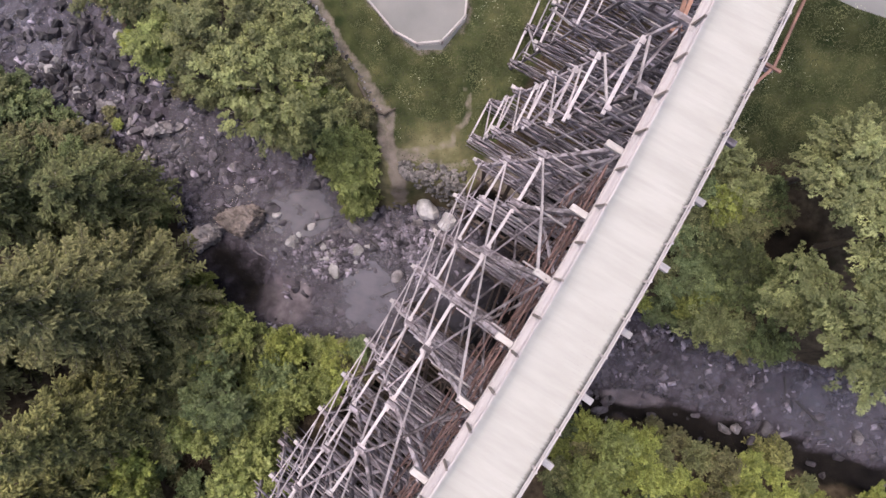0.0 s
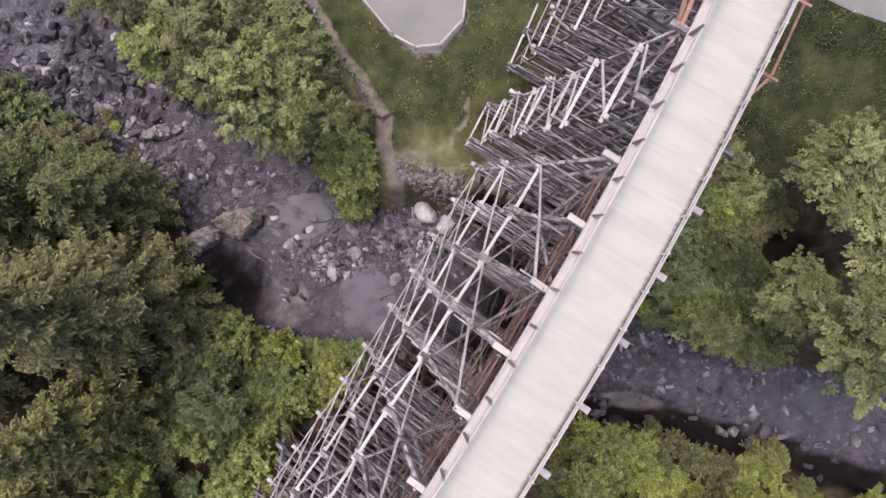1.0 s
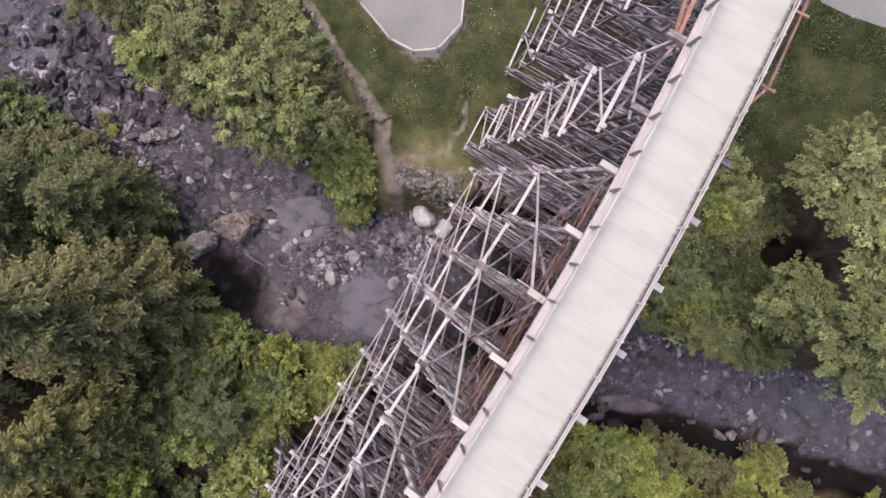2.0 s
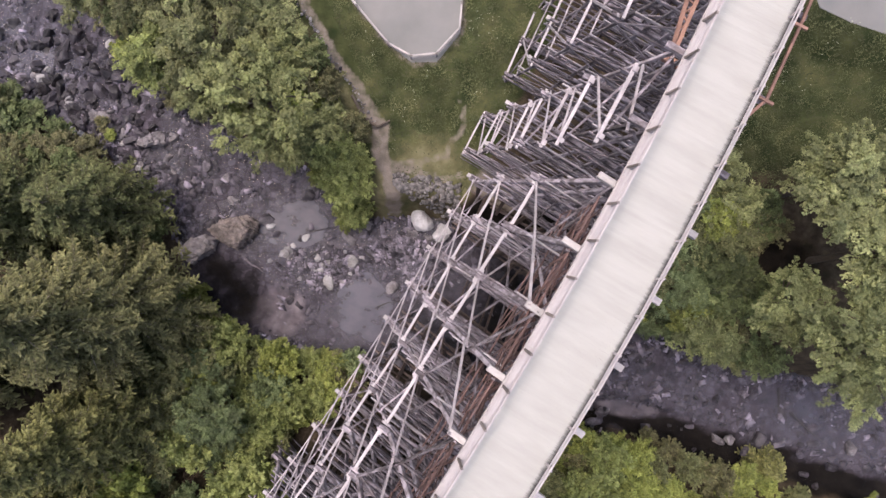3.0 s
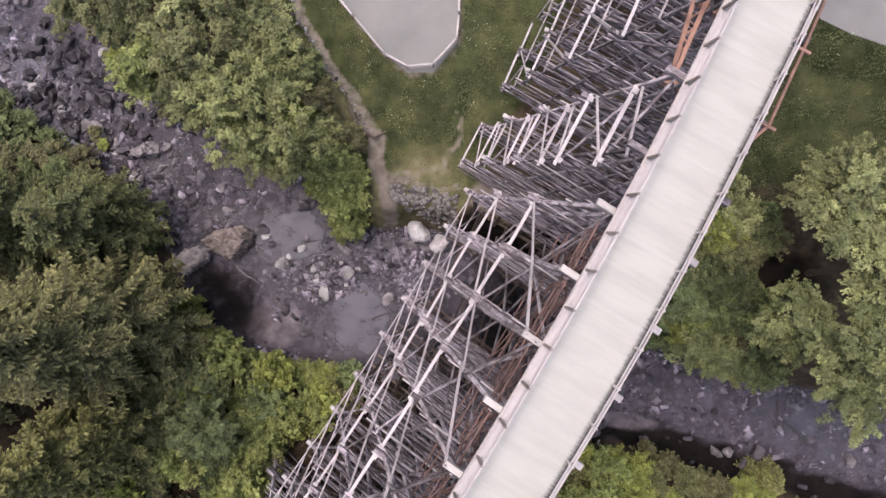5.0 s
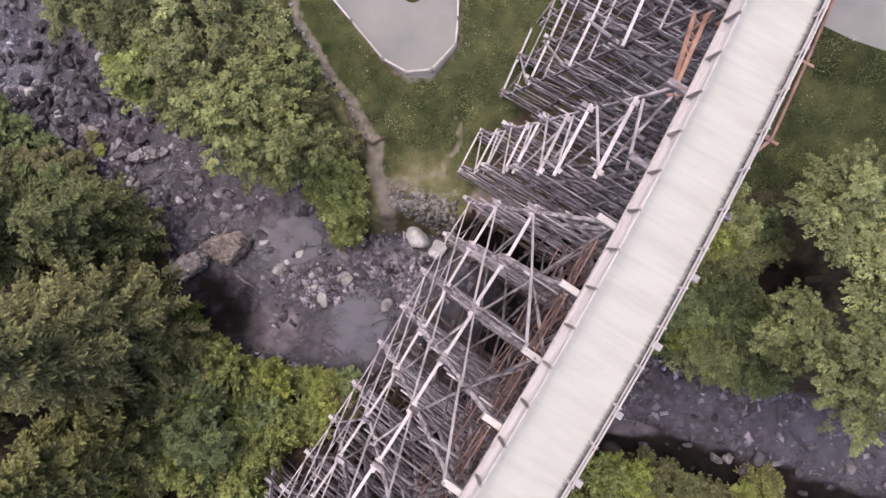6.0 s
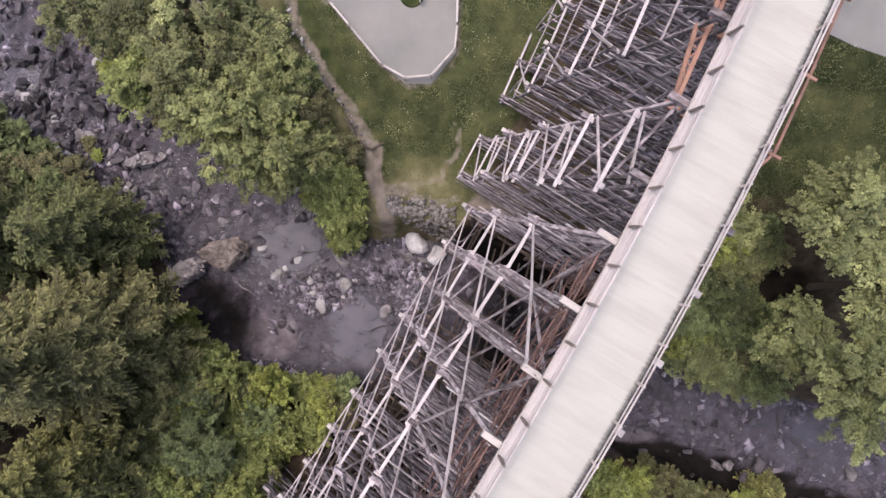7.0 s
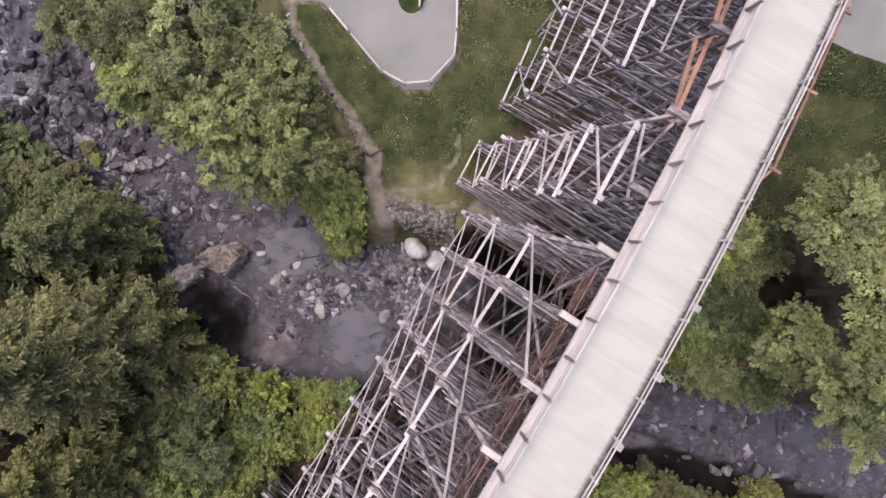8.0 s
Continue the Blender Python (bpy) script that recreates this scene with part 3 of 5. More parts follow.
# ---- the trestle bridge ----
CX, CY, RAD, PHI = -203.0, 118.0, 242.1, radians(-29.3)
DECK, SKEW = 43.0, 0.07


def on_bridge(s, off, z, skew=0.0):
    """A place s along the curved centre line, off to its right."""
    a = PHI + s / RAD
    u, v = math.cos(a), math.sin(a)
    back = -skew * off
    return Vector((CX + (RAD + off) * u - back * v, CY + (RAD + off) * v + back * u, z))


bx, by, _ = on_bridge(0, 0, 0)
bridge = thing("trestle_bridge", bx, by, 0, "tall curved grey timber trestle bridge with a bleached plank deck", "bridge")
LEVELS = (31.8, 24.5, 17.2, 9.9, 2.6)
BENTS = dict(zip(range(-8, 11), (38.9, 34.7, 30.5, 26.3, 22.1, 17.9, 13.1, 8.75, 5.3, 1.45, -2.4, -6.25, -10.05, -14.4, -18.15, -21.95, -25.75, -29.5, -33.3)))


LOOSE = random.Random(21)


def worn(p, by=0.05):
    """A place a little off the true one: old timbers sit unevenly."""
    return p + Vector((LOOSE.uniform(-by, by), LOOSE.uniform(-by, by), LOOSE.uniform(-by, by)))


def spread(z):
    """Half width of a bent's leg spread at height z."""
    return 2.2 + 0.262 * (41.6 - z)


rng = random.Random(4)
BENT = {}
for i, s in BENTS.items():
    foot_l, foot_r = on_bridge(s, -8, 0, SKEW), on_bridge(s, 8, 0, SKEW)
    wet = 0 <= i < 9
    slim = 0.72 if i < 0 else 0.92
    bent = beam("bent", on_bridge(s, -2.72, 41.45, SKEW), on_bridge(s, 3.2, 41.45, SKEW), 0.36, 0.38, END if i >= 0 else OLD, bridge)
    BENT[i] = bent
    # legs: plumb in the middle, leaning outwards to the sides
    for share in (-1.0, -0.66, -0.36, -0.1, 0.1, 0.36, 0.66, 1.0):
        top_off = share * 2.0
        def leg(z):
            return share * (spread(z) - 0.2)
        low = 0.0
        for _ in range(3):
            o = leg(max(low, 17.2 if wet else low))
            g = on_bridge(s, o, 0, SKEW)
            low = max(zed(g.x, g.y), -0.4)
        j = rng.uniform(-0.05, 0.05)
        if wet:
            beam("post", on_bridge(s, leg(41.3), 41.3, SKEW), on_bridge(s + j, leg(17.2), 17.2, SKEW), 0.3 * slim, 0.3 * slim, OLD, bent)
            beam("river_post", on_bridge(s, leg(17.2) * 0.97, 17.2, SKEW), on_bridge(s, leg(17.2) * 0.9, low - 0.4, SKEW), 0.34, 0.34, DARK, bent)
        else:
            beam("post", on_bridge(s, leg(41.3), 41.3, SKEW), on_bridge(s + j, leg(low), low - 0.4, SKEW), 0.3 * slim, 0.3 * slim, OLD, bent)
    ground_l = on_bridge(s, -10, 0, SKEW)
    floor_z = 16.5 if wet else max(zed(ground_l.x, ground_l.y), 0) + 0.3
    # sashes on both faces at every storey, and lighter ones halfway
    marks = [41.45] + [z for z in LEVELS if z > floor_z]
    for n, z in enumerate(marks[1:]):
        half = spread(z) + 0.15
        for side in (-0.26, 0.26):
            beam("sash", worn(on_bridge(s + side, -half - 0.45, z, SKEW)), worn(on_bridge(s + side, half + 0.45, z, SKEW)), 0.17 * slim, 0.32, OLD, bent)
        beam("cap", worn(on_bridge(s, -half - 0.35, z + 0.33, SKEW)), worn(on_bridge(s, half + 0.35, z + 0.33, SKEW)), 0.34 * slim, 0.32, OLD, bent)
        if z == 17.2:
            beam("beam_end", on_bridge(s, -half - 0.72, z + 0.33, SKEW), on_bridge(s, -half - 0.355, z + 0.33, SKEW), 0.345, 0.325, END, bent)
    for n in range(len(marks)):
        top = marks[n]
        low = marks[n + 1] if n + 1 < len(marks) else floor_z
        if top - low < 2.5:
            continue
        mid = (top + low) / 2
        hm = spread(mid)
        for part_z, side in ((mid, -0.24), (mid, 0.24), ((top + mid) / 2, 0.27), ((low + mid) / 2, -0.27)):
            hm = spread(part_z) + rng.uniform(0.0, 0.5)
            beam("sash", worn(on_bridge(s + side, -hm, part_z, SKEW)), worn(on_bridge(s + side, hm - rng.choice((0, 0, 2.5)), part_z, SKEW)), slim * (0.1 if part_z != mid else 0.13), 0.26, OLD if rng.random() < 0.7 else PALE, bent)
        for side, sign in ((-0.34, 1), (0.34, -1), (-0.42, -1)):
            ht, hl = spread(top) - 0.1, spread(low) - 0.1
            cut = 0.0
            beam("sway_brace", worn(on_bridge(s + side, -sign * ht, top - 0.2, SKEW)), worn(on_bridge(s + side, sign * (cut * hl), mid, SKEW)), 0.09 * slim, 0.24 * slim, OLD, bent)
            beam("sway_brace", worn(on_bridge(s + side, -sign * ht * 0.05, mid, SKEW)), worn(on_bridge(s + side, sign * hl, low + 0.2, SKEW)), 0.09 * slim, 0.24 * slim, OLD, bent)

def face(i, z, out=0.0, sign=-1):
    """A place on the sloping side of bent i; the inset at bents 0 to 2 fits the girts to the camera's view."""
    upper = min(1.0, max(0.0, (z - 24) / 8))
    inset = {0: 0.26 + 0.08 * upper, 1: 0.25 * upper, 2: 0.14 * upper}.get(i, 0.0)
    return on_bridge(BENTS[i], sign * (spread(z) + 0.22 + out - inset), z, SKEW)


def girt(name, i, j, z, zz, w, h, mat, out=0.0, sign=-1, over=0.35):
    beam(name, worn(face(i, z, out, sign), 0.06), worn(face(j, zz, out, sign), 0.06), w * 0.92, h, mat, bridge, over)


# long girts along both sides, each spliced at the bents
for sign in (-1, 1):
    for i in range(0, 10):
        tw = 0.05 if i % 2 else -0.05
        girt("girt", i + 1, i, 31.75, 31.75, 0.23, 0.34, GIRT, 0.05 + tw, sign, 0.55)
        girt("girt", i + 1, i, 24.5, 24.5, 0.21, 0.3, GIRT, 0.05 + tw, sign, 0.45)
        girt("girt", i + 1, i, 20.8, 20.8, 0.12, 0.24, OLD, -0.1, sign)
    for i in range(0, 11):
        # pale splice blocks where the girts meet
        for z in (31.75, 24.5):
            a, d = face(i, z, 0.08, sign), (face(i + 1 if i < 10 else i - 1, z, 0.08, sign) - face(i, z, 0.08, sign)).normalized()
            beam("splice_block", worn(a - d * 0.38), worn(a + d * 0.38), 0.36, 0.44, GIRT, bridge)
    for i in range(0, 10, 2):
        # crossed bracing over two bays in each storey: a pale brace outside, an old one behind it
        for top, low in ((41.5, 31.9), (31.8, 24.6)):
            mid = (top + low) / 2
            girt("long_brace", i + 2, i + 1, top, mid, 0.16, 0.2, PALE, 0.2, sign, 0.12)
            girt("long_brace", i + 1, i, mid, low, 0.13, 0.2, PALE, 0.1, sign, 0.12)
            girt("long_brace", i + 2, i + 1, low, mid, 0.13, 0.24, OLD, -0.25, sign, 0.1)
            girt("long_brace", i + 1, i, mid, top, 0.13, 0.24, OLD, -0.3, sign, 0.1)
    # in the third storey every bent has its own brace over two bays, with a slim girt along the beam ends
    for i in range(0, 9):
        girt("long_brace", i + 2 if i < 8 else 10, i + 1, 24.4, 20.9, 0.12, 0.18, PALE, 0.3, sign, 0.1)
        girt("long_brace", i + 1, i, 20.9, 17.5, 0.12, 0.18, PALE, 0.3, sign, 0.1)
        girt("long_brace", i + 1, i, 17.5, 24.2, 0.1, 0.2, OLD, -0.3, sign, 0.1)
        girt("girt", i + 1, i, 17.7, 17.7, 0.11, 0.2, PALE, 0.2, sign, 0.3)
    # inner bracing between bents
    for i in range(0, 10):
        for frac in (0.1, 0.55):
            for top, low in ((41, 32), (31.5, 24.8), (24, 17.5)):
                a, b = (top, low) if (i + (frac > 0.3)) % 2 else (low, top)
                beam("inner_brace", on_bridge(BENTS[i], sign * frac * spread(a), a, SKEW), on_bridge(BENTS[i + 1], sign * frac * spread(b), b, SKEW), 0.12, 0.26, OLD, bridge)
    # the braced pair on the north bank: pale girts, each with a brace up to the next one
    tiers = ((38.2, 7.65, 12.85), (32.5, 7.9, 13.25), (29.6, 7.9, 12.85), (24.5, 8.15, 13.6), (22.0, 8.2, 12.95), (16.5, 8.4, 13.7), (13.7, 8.2, 13.2), (7.6, 8.5, 13.9))
    for n, (z, s0, s1) in enumerate(tiers):
        out = sign * (spread(z) + 0.12)
        beam("girt", worn(on_bridge(s0, out, z, SKEW), 0.04), worn(on_bridge(s1, out, z, SKEW), 0.04), 0.23 - 0.009 * n, 0.26, PALE if n % 3 == 2 else GIRT, bridge)
        for at_s, bit in ((s0 + 0.45, 0.36), (s1 - 0.35, 0.32)):
            beam("splice_block", worn(on_bridge(at_s - 0.2, out - sign * 0.12, z + 0.16, SKEW)), worn(on_bridge(at_s + 0.2, out - sign * 0.12, z + 0.16, SKEW)), bit, 0.16, GIRT if n % 2 else PALE, bridge)
        above = tiers[n - 1][0] if n else 41.2
        far = sign * (spread(above) - 0.05)
        beam("long_brace", worn(on_bridge(s1 - 0.15, out - sign * 0.3, z + 0.7, SKEW)), worn(on_bridge(8.3, far + sign * 0.15, above - 0.4, SKEW)), 0.14, 0.18, PALE, bridge)
        if n < 6:
            beam("long_brace", worn(on_bridge(8.7, out - sign * 0.3, z, SKEW)), worn(on_bridge(13.0, far - sign * 0.25, above, SKEW)), 0.15, 0.2, OLD, bridge)
    # further up the slope
    for i in range(-7, -3 + 1):
        if i == -2:
            continue
        for z in (33.2, 25.6, 17.2, 9.6):
            girt("girt", i, i - 1, z, z, 0.22, 0.28, GIRT, 0.05, sign, 0.5)
        for z in (36.8, 28.2, 20.1, 13.0):
            girt("girt", i, i - 1, z, z, 0.13, 0.22, PALE, -0.1, sign, 0.3)
        if i % 2:
            for top, low in ((32.2, 24.2), (24.0, 16.4), (16.2, 10)):
                girt("long_brace", i, i - 1, top, low, 0.13, 0.22, PALE, 0.1, sign)
                girt("long_brace", i, i - 1, low, top, 0.13, 0.22, OLD, -0.15, sign)

# dark bracing between the river posts below the lowest sash
for i in range(0, 9):
    for frac in (-0.86, -0.5, -0.12, 0.3, 0.75):
        near_off, far_off = frac * 8.1, frac * 7.7
        for low, top in ((9.9, 16.8), (2.4, 9.6)):
            a, b = (low, top) if (i + int(10 * frac)) % 2 else (top, low)
            beam("river_brace", worn(on_bridge(BENTS[i], near_off, a, SKEW)), worn(on_bridge(BENTS[i + 1], far_off, b, SKEW)), 0.16, 0.26, DARK, bridge)
    for z in (9.9, 2.6):
        beam("river_sash", worn(on_bridge(BENTS[i], -8.6, z, SKEW)), worn(on_bridge(BENTS[i], 8.6, z, SKEW)), 0.2, 0.3, DARK, bridge)
    for sign in (-1, 1):
        beam("river_brace", worn(on_bridge(BENTS[i] + 0.3, -7.9 * sign, 16.6, SKEW)), worn(on_bridge(BENTS[i] + 0.3, 7.0 * sign, 4.0, SKEW)), 0.14, 0.26, DARK, bridge)

# stepped timber crib that holds the bank under the deck
for k in range(9):
    z = 0.3 + 0.62 * k
    beam("crib_timber", on_bridge(7.3 + 0.05 * k, -6.5, z, SKEW), on_bridge(7.3 + 0.05 * k, 8.5, z, SKEW), 0.5, 0.58, DARK, bridge)

# steel lattice girders under the deck edges
def lattice(s0, s1, off, low, top, step, mat, bar):
    n = max(2, round(abs(s1 - s0) / step))
    at = [s0 + (s1 - s0) * k / n for k in range(n + 1)]
    for k in range(n):
        a, b = at[k], at[k + 1]
        for z in (low, top):
            beam("chord", on_bridge(a, off, z), on_bridge(b, off, z), bar * 1.25, bar * 1.25, mat, bridge)
        lean = off * 0.72
        beam("lacing_bar", on_bridge(a, off, top), on_bridge(b, lean, low), bar, bar * 0.8, mat, bridge)
        beam("lacing_bar", on_bridge(b, off, low), on_bridge(a, lean, top), bar, bar * 0.8, mat, bridge)
        beam("lacing_bar", on_bridge(a, off, low if k % 2 else top), on_bridge(b, off, top if k % 2 else low), bar, bar, mat, bridge)
        beam("lacing_bar", on_bridge(a, off, low), on_bridge(a, off, top), bar, bar, mat, bridge)


for sign in (-1, 1):
    lattice(4.6, -32.0, sign * 2.05, 39.2, 41.0, 1.9, RUST, 0.065)
    lattice(4.6, -32.0, sign * 1.7, 35.6, 38.4, 1.9, RUST, 0.07)
    lattice(4.2, -32.0, sign * 1.25, 37.0, 40.6, 2.4, RUST, 0.075)
    lattice(4.2, -32.0, sign * 2.3, 33.0, 36.0, 3.0, RUST, 0.065)

# the red steel span beyond the bank: tapered lattice struts from bearing to cross beam
at = 13.8
for k in range(6):
    end = at + 4.45
    legs = [(on_bridge(at, -1.95, 39.5), on_bridge(end - 0.2, -2.62, 39.6)), (on_bridge(at, -1.8, 39.5), on_bridge(end + 0.2, -2.0, 39.6))]
    for p, q in legs:
        beam("chord", p, q, 0.23, 0.2, RED, bridge, 0.1)
    for n in range(1, 9):
        f, g = n / 9, (n + 1) / 9
        a, c = (0, 1) if n % 2 else (1, 0)
        beam("lacing_bar", legs[a][0].lerp(legs[a][1], f), legs[c][0].lerp(legs[c][1], g), 0.09, 0.07, RED, bridge)
    beam("cross_beam", on_bridge(at - 0.15, -2.3, 39.3), on_bridge(at - 0.3, -0.4, 39.3), 0.4, 0.35, RED, bridge)
    at = end + 0.25
# and its struts and outriggers along the convex side
nodes = [(10.6, 2.2, 41.6), (12.7, 2.95, 42.2), (16.9, 2.85, 42.2), (21.2, 2.75, 42.2), (25.5, 2.7, 42.2), (29.8, 2.7, 42.2), (34.1, 2.7, 42.2), (38.4, 2.7, 42.2)]
for p, q in zip(nodes, nodes[1:]):
    beam("strut", on_bridge(*p), on_bridge(*q), 0.15, 0.15, RED, bridge)
for s, off, z in nodes[1:]:
    beam("outrigger", on_bridge(s, 0.5, z - 0.1), on_bridge(s - 0.1, off + 0.4, z + 0.02), 0.16, 0.16, RED, bridge)

# stringers, deck planks and railings
LEFT, LEDGE = -1.6, -1.87
RIGHT_LEDGE = 2.17


def right_rail(s):
    """The convex side's railing, a little further out at mid-river."""
    return 1.83 + 0.07 * math.exp(-(s / 6) ** 2)


for k in range(-44, 44, 4):
    for off in (-1.45, -0.85, -0.2, 0.45, 1.1, 1.7):
        beam("stringer", on_bridge(k, off, 42.46), on_bridge(k + 4, off, 42.46), 0.28, 0.8, OLD, bridge)
    for sign, a, c in ((-1, LEFT, LEFT), (1, right_rail(k), right_rail(k + 4))):
        edge = LEDGE - 0.035 if sign < 0 else RIGHT_LEDGE + 0.035
        beam("edge_board", on_bridge(k, edge, 42.88), on_bridge(k + 4, edge, 42.88), 0.06, 0.24, RAIL, bridge)
        for z in (43.48, 43.82) if sign < 0 else (43.7,):
            beam("rail", on_bridge(k, a + sign * 0.03, z), on_bridge(k + 4, c + sign * 0.03, z), 0.05, 0.08, RAIL, bridge)
        beam("top_rail", on_bridge(k, a + sign * 0.03, 44.12), on_bridge(k + 4, c + sign * 0.03, 44.12), 0.1 if sign < 0 else 0.075, 0.08, RAIL, bridge)
# lengthwise boards outside the concave railing
for k in range(-44, 44, 4):
    for n in range(3):
        off = LEDGE + 0.052 + 0.104 * n
        beam("ledge_board", on_bridge(k + 0.01, off, DECK + 0.014), on_bridge(k + 3.99, off, DECK + 0.014), 0.1, 0.02, RAIL, bridge)
POST0, STEP = -0.1, 2.072
for k in range(-20, 22):
    s = POST0 + STEP * k
    for sign, off, edge in ((-1, LEFT, LEDGE), (1, right_rail(s), RIGHT_LEDGE)):
        beam("rail_post", on_bridge(s, off + sign * 0.08, 43.0), on_bridge(s, off + sign * 0.08, 44.1), 0.11, 0.11, RAIL, bridge, up=(1, 0, 0))
        if sign < 0:
            beam("knee_brace", on_bridge(s, edge + 0.02, 42.95), on_bridge(s, off - 0.1, 44.2), 0.12, 0.12, RAILPOST, bridge, 0.08, up=(1, 0, 0))
        else:
            beam("knee_brace", on_bridge(s, edge - 0.02, 42.95), on_bridge(s, off + 0.12, 43.9), 0.09, 0.09, RAILPOST, bridge, 0.02, up=(1, 0, 0))
# dark streaks along the deck edge outside the convex railing, placed from the camera's view
verts, faces = [], []
steps = 176
for k in range(steps + 1):
    s = -44 + 88 * k / steps
    verts += [on_bridge(s, right_rail(s) + 0.25 - e, DECK + 0.006) for e in (0, 0.08, 0.42)]
    if k:
        faces += [(3 * k - 3, 3 * k - 2, 3 * k + 1, 3 * k), (3 * k - 2, 3 * k - 1, 3 * k + 2, 3 * k + 1)]
strip = mesh_of("moss_strip", verts, faces, EDGE_DARK)
strip.attributes.new("cover", "FLOAT", "POINT").data.foreach_set("value", [1.6, 0.84, 0.18] * (steps + 1))
put(new("moss_strip", strip), bridge)
wide = 0.19
plank = box_mesh(RIGHT_LEDGE - LEDGE, wide - 0.0008, 0.02, PLANK)
count = int(44 * 2 / wide)
rest_v, rest_f = [], []
for k in range(count):
    s = -44 + wide * k + wide / 2
    a = PHI + s / RAD
    m = Matrix.LocRotScale(on_bridge(s, (RIGHT_LEDGE + LEDGE) / 2 + rng.uniform(-0.02, 0.02), DECK - 0.01 + rng.uniform(-0.001, 0.001)), Euler((0, 0, a + rng.uniform(-0.001, 0.001))), None)
    if -26 < s < 26:
        put(new("plank", plank), bridge, m)
    else:
        o = len(rest_v)
        rest_v += [m @ v.co for v in plank.vertices]
        rest_f += [tuple(o + q for q in p.vertices) for p in plank.polygons]
tagged(put(new("far_planks", mesh_of("far_planks", rest_v, rest_f, PLANK)), bridge), kind="stuff")

# ---- rocks ----
def rock_mesh(name, seed, mat, rough=0.35, flat=0.65, subdiv=2, cut=3):
    """A boulder: a ball cut by planes and roughened."""
    r = random.Random(seed)
    bm = bmesh.new()
    bmesh.ops.create_icosphere(bm, subdivisions=subdiv, radius=1.0)
    planes = [(Vector((r.gauss(0, 1), r.gauss(0, 1), r.gauss(0, 0.8))).normalized(), r.uniform(0.45, 0.8)) for _ in range(cut + 4)]
    stretch = Vector((r.uniform(0.8, 1.25), r.uniform(0.7, 1.0), flat * r.uniform(0.8, 1.2)))
    shift = Vector((r.uniform(0, 50), r.uniform(0, 50), r.uniform(0, 50)))
    for v in bm.verts:
        p = v.co.copy()
        for d, limit in planes:
            over = p.dot(d) - limit
            if over > 0:
                p -= d * over * 0.96
        p *= 1 + rough * noise.noise(p * 1.3 + shift) + 0.5 * rough * noise.noise(p * 3.7 + shift) + 0.25 * rough * noise.noise(p * 8.0 + shift)
        v.co = Vector((p.x * stretch.x, p.y * stretch.y, p.z * stretch.z))
    me = bpy.data.meshes.new(name)
    bm.to_mesh(me)
    me.materials.append(mat)
    at = me.attributes.new("tone", "FLOAT", "POINT")
    at.data.foreach_set("value", np.ones(len(me.vertices), np.float32))
    return me


STONES = [rock_mesh("stone", k, STONE, 0.24, 0.6, 3, 5) for k in range(10)]
PALES = [rock_mesh("boulder", 20 + k, BOULDER, 0.28, 0.6, 3, 4) for k in range(5)]
WETS = [rock_mesh("boulder", 90 + k, WETSTONE, 0.22, 0.65, 3, 7) for k in range(6)]
GREYS = [rock_mesh("boulder", 80 + k, GREYROCK, 0.3, 0.6, 3, 7) for k in range(4)]
PITCH = [rock_mesh("stone", 60 + k, RIPRAP, 0.3, 0.7, 2, 1) for k in range(6)]
rr = random.Random(11)


def boulder(x, y, size, me, label, name="boulder", turn=None, sink=0.25, z=None, tall=1.0):
    ob = tagged(new(name, me), label, "rock", "boulders in the river")
    z = max(zed(x, y), -0.4) if z is None else z
    ob.matrix_basis = Matrix.LocRotScale((x, y, z + size * (0.5 - sink) * tall), Euler((rr.uniform(-0.2, 0.2), rr.uniform(-0.2, 0.2), rr.uniform(0, 6.28) if turn is None else turn)), (size, size, size * tall))
    return ob


def slab_rock(ring, tall, tip, seed, mat, label):
    """A broken slab: a steep-sided block with a tipped, fissured top; tip gives the top's slope along x and y."""
    r = random.Random(seed)
    cx, cy = sum(p[0] for p in ring) / len(ring), sum(p[1] for p in ring) / len(ring)
    bm = bmesh.new()
    for px, py in ring:
        for grow, z in ((1.08, -0.6), (1.0, 0.55 * tall), (r.uniform(0.66, 0.86), tall * r.uniform(0.85, 1.1))):
            dx, dy = (px - cx) * grow, (py - cy) * grow
            bm.verts.new((dx, dy, z + max(0, z) / tall * (dx * tip[0] + dy * tip[1])))
    bmesh.ops.convex_hull(bm, input=bm.verts)
    bmesh.ops.triangulate(bm, faces=bm.faces)
    for _ in range(4):
        bmesh.ops.subdivide_edges(bm, edges=[e for e in bm.edges if e.calc_length() > 0.22], cuts=1)
        bmesh.ops.triangulate(bm, faces=bm.faces)
    bm.normal_update()
    shift = Vector((seed, 2.0 * seed, 5.0))
    for v in bm.verts:
        p = v.co
        crack = abs(noise.noise(Vector((p.x * 0.5 + p.y * 0.9, p.y * 0.3 - p.x * 0.2, 0.4 * p.z)) * 1.6 + shift))
        v.co = p + v.normal * (0.28 * noise.noise(p * 0.9 + shift) + 0.2 * noise.noise(p * 2.6 + shift) + 0.1 * noise.noise(p * 6 + shift) - 0.3 * max(0, 0.16 - crack) / 0.16)
    bmesh.ops.recalc_face_normals(bm, faces=bm.faces)
    me = bpy.data.meshes.new("boulder")
    bm.to_mesh(me)
    me.materials.append(mat)
    ob = tagged(new("boulder", me), label, "rock", "boulders in the river")
    ob.matrix_basis = Matrix.Translation((cx, cy, 0))


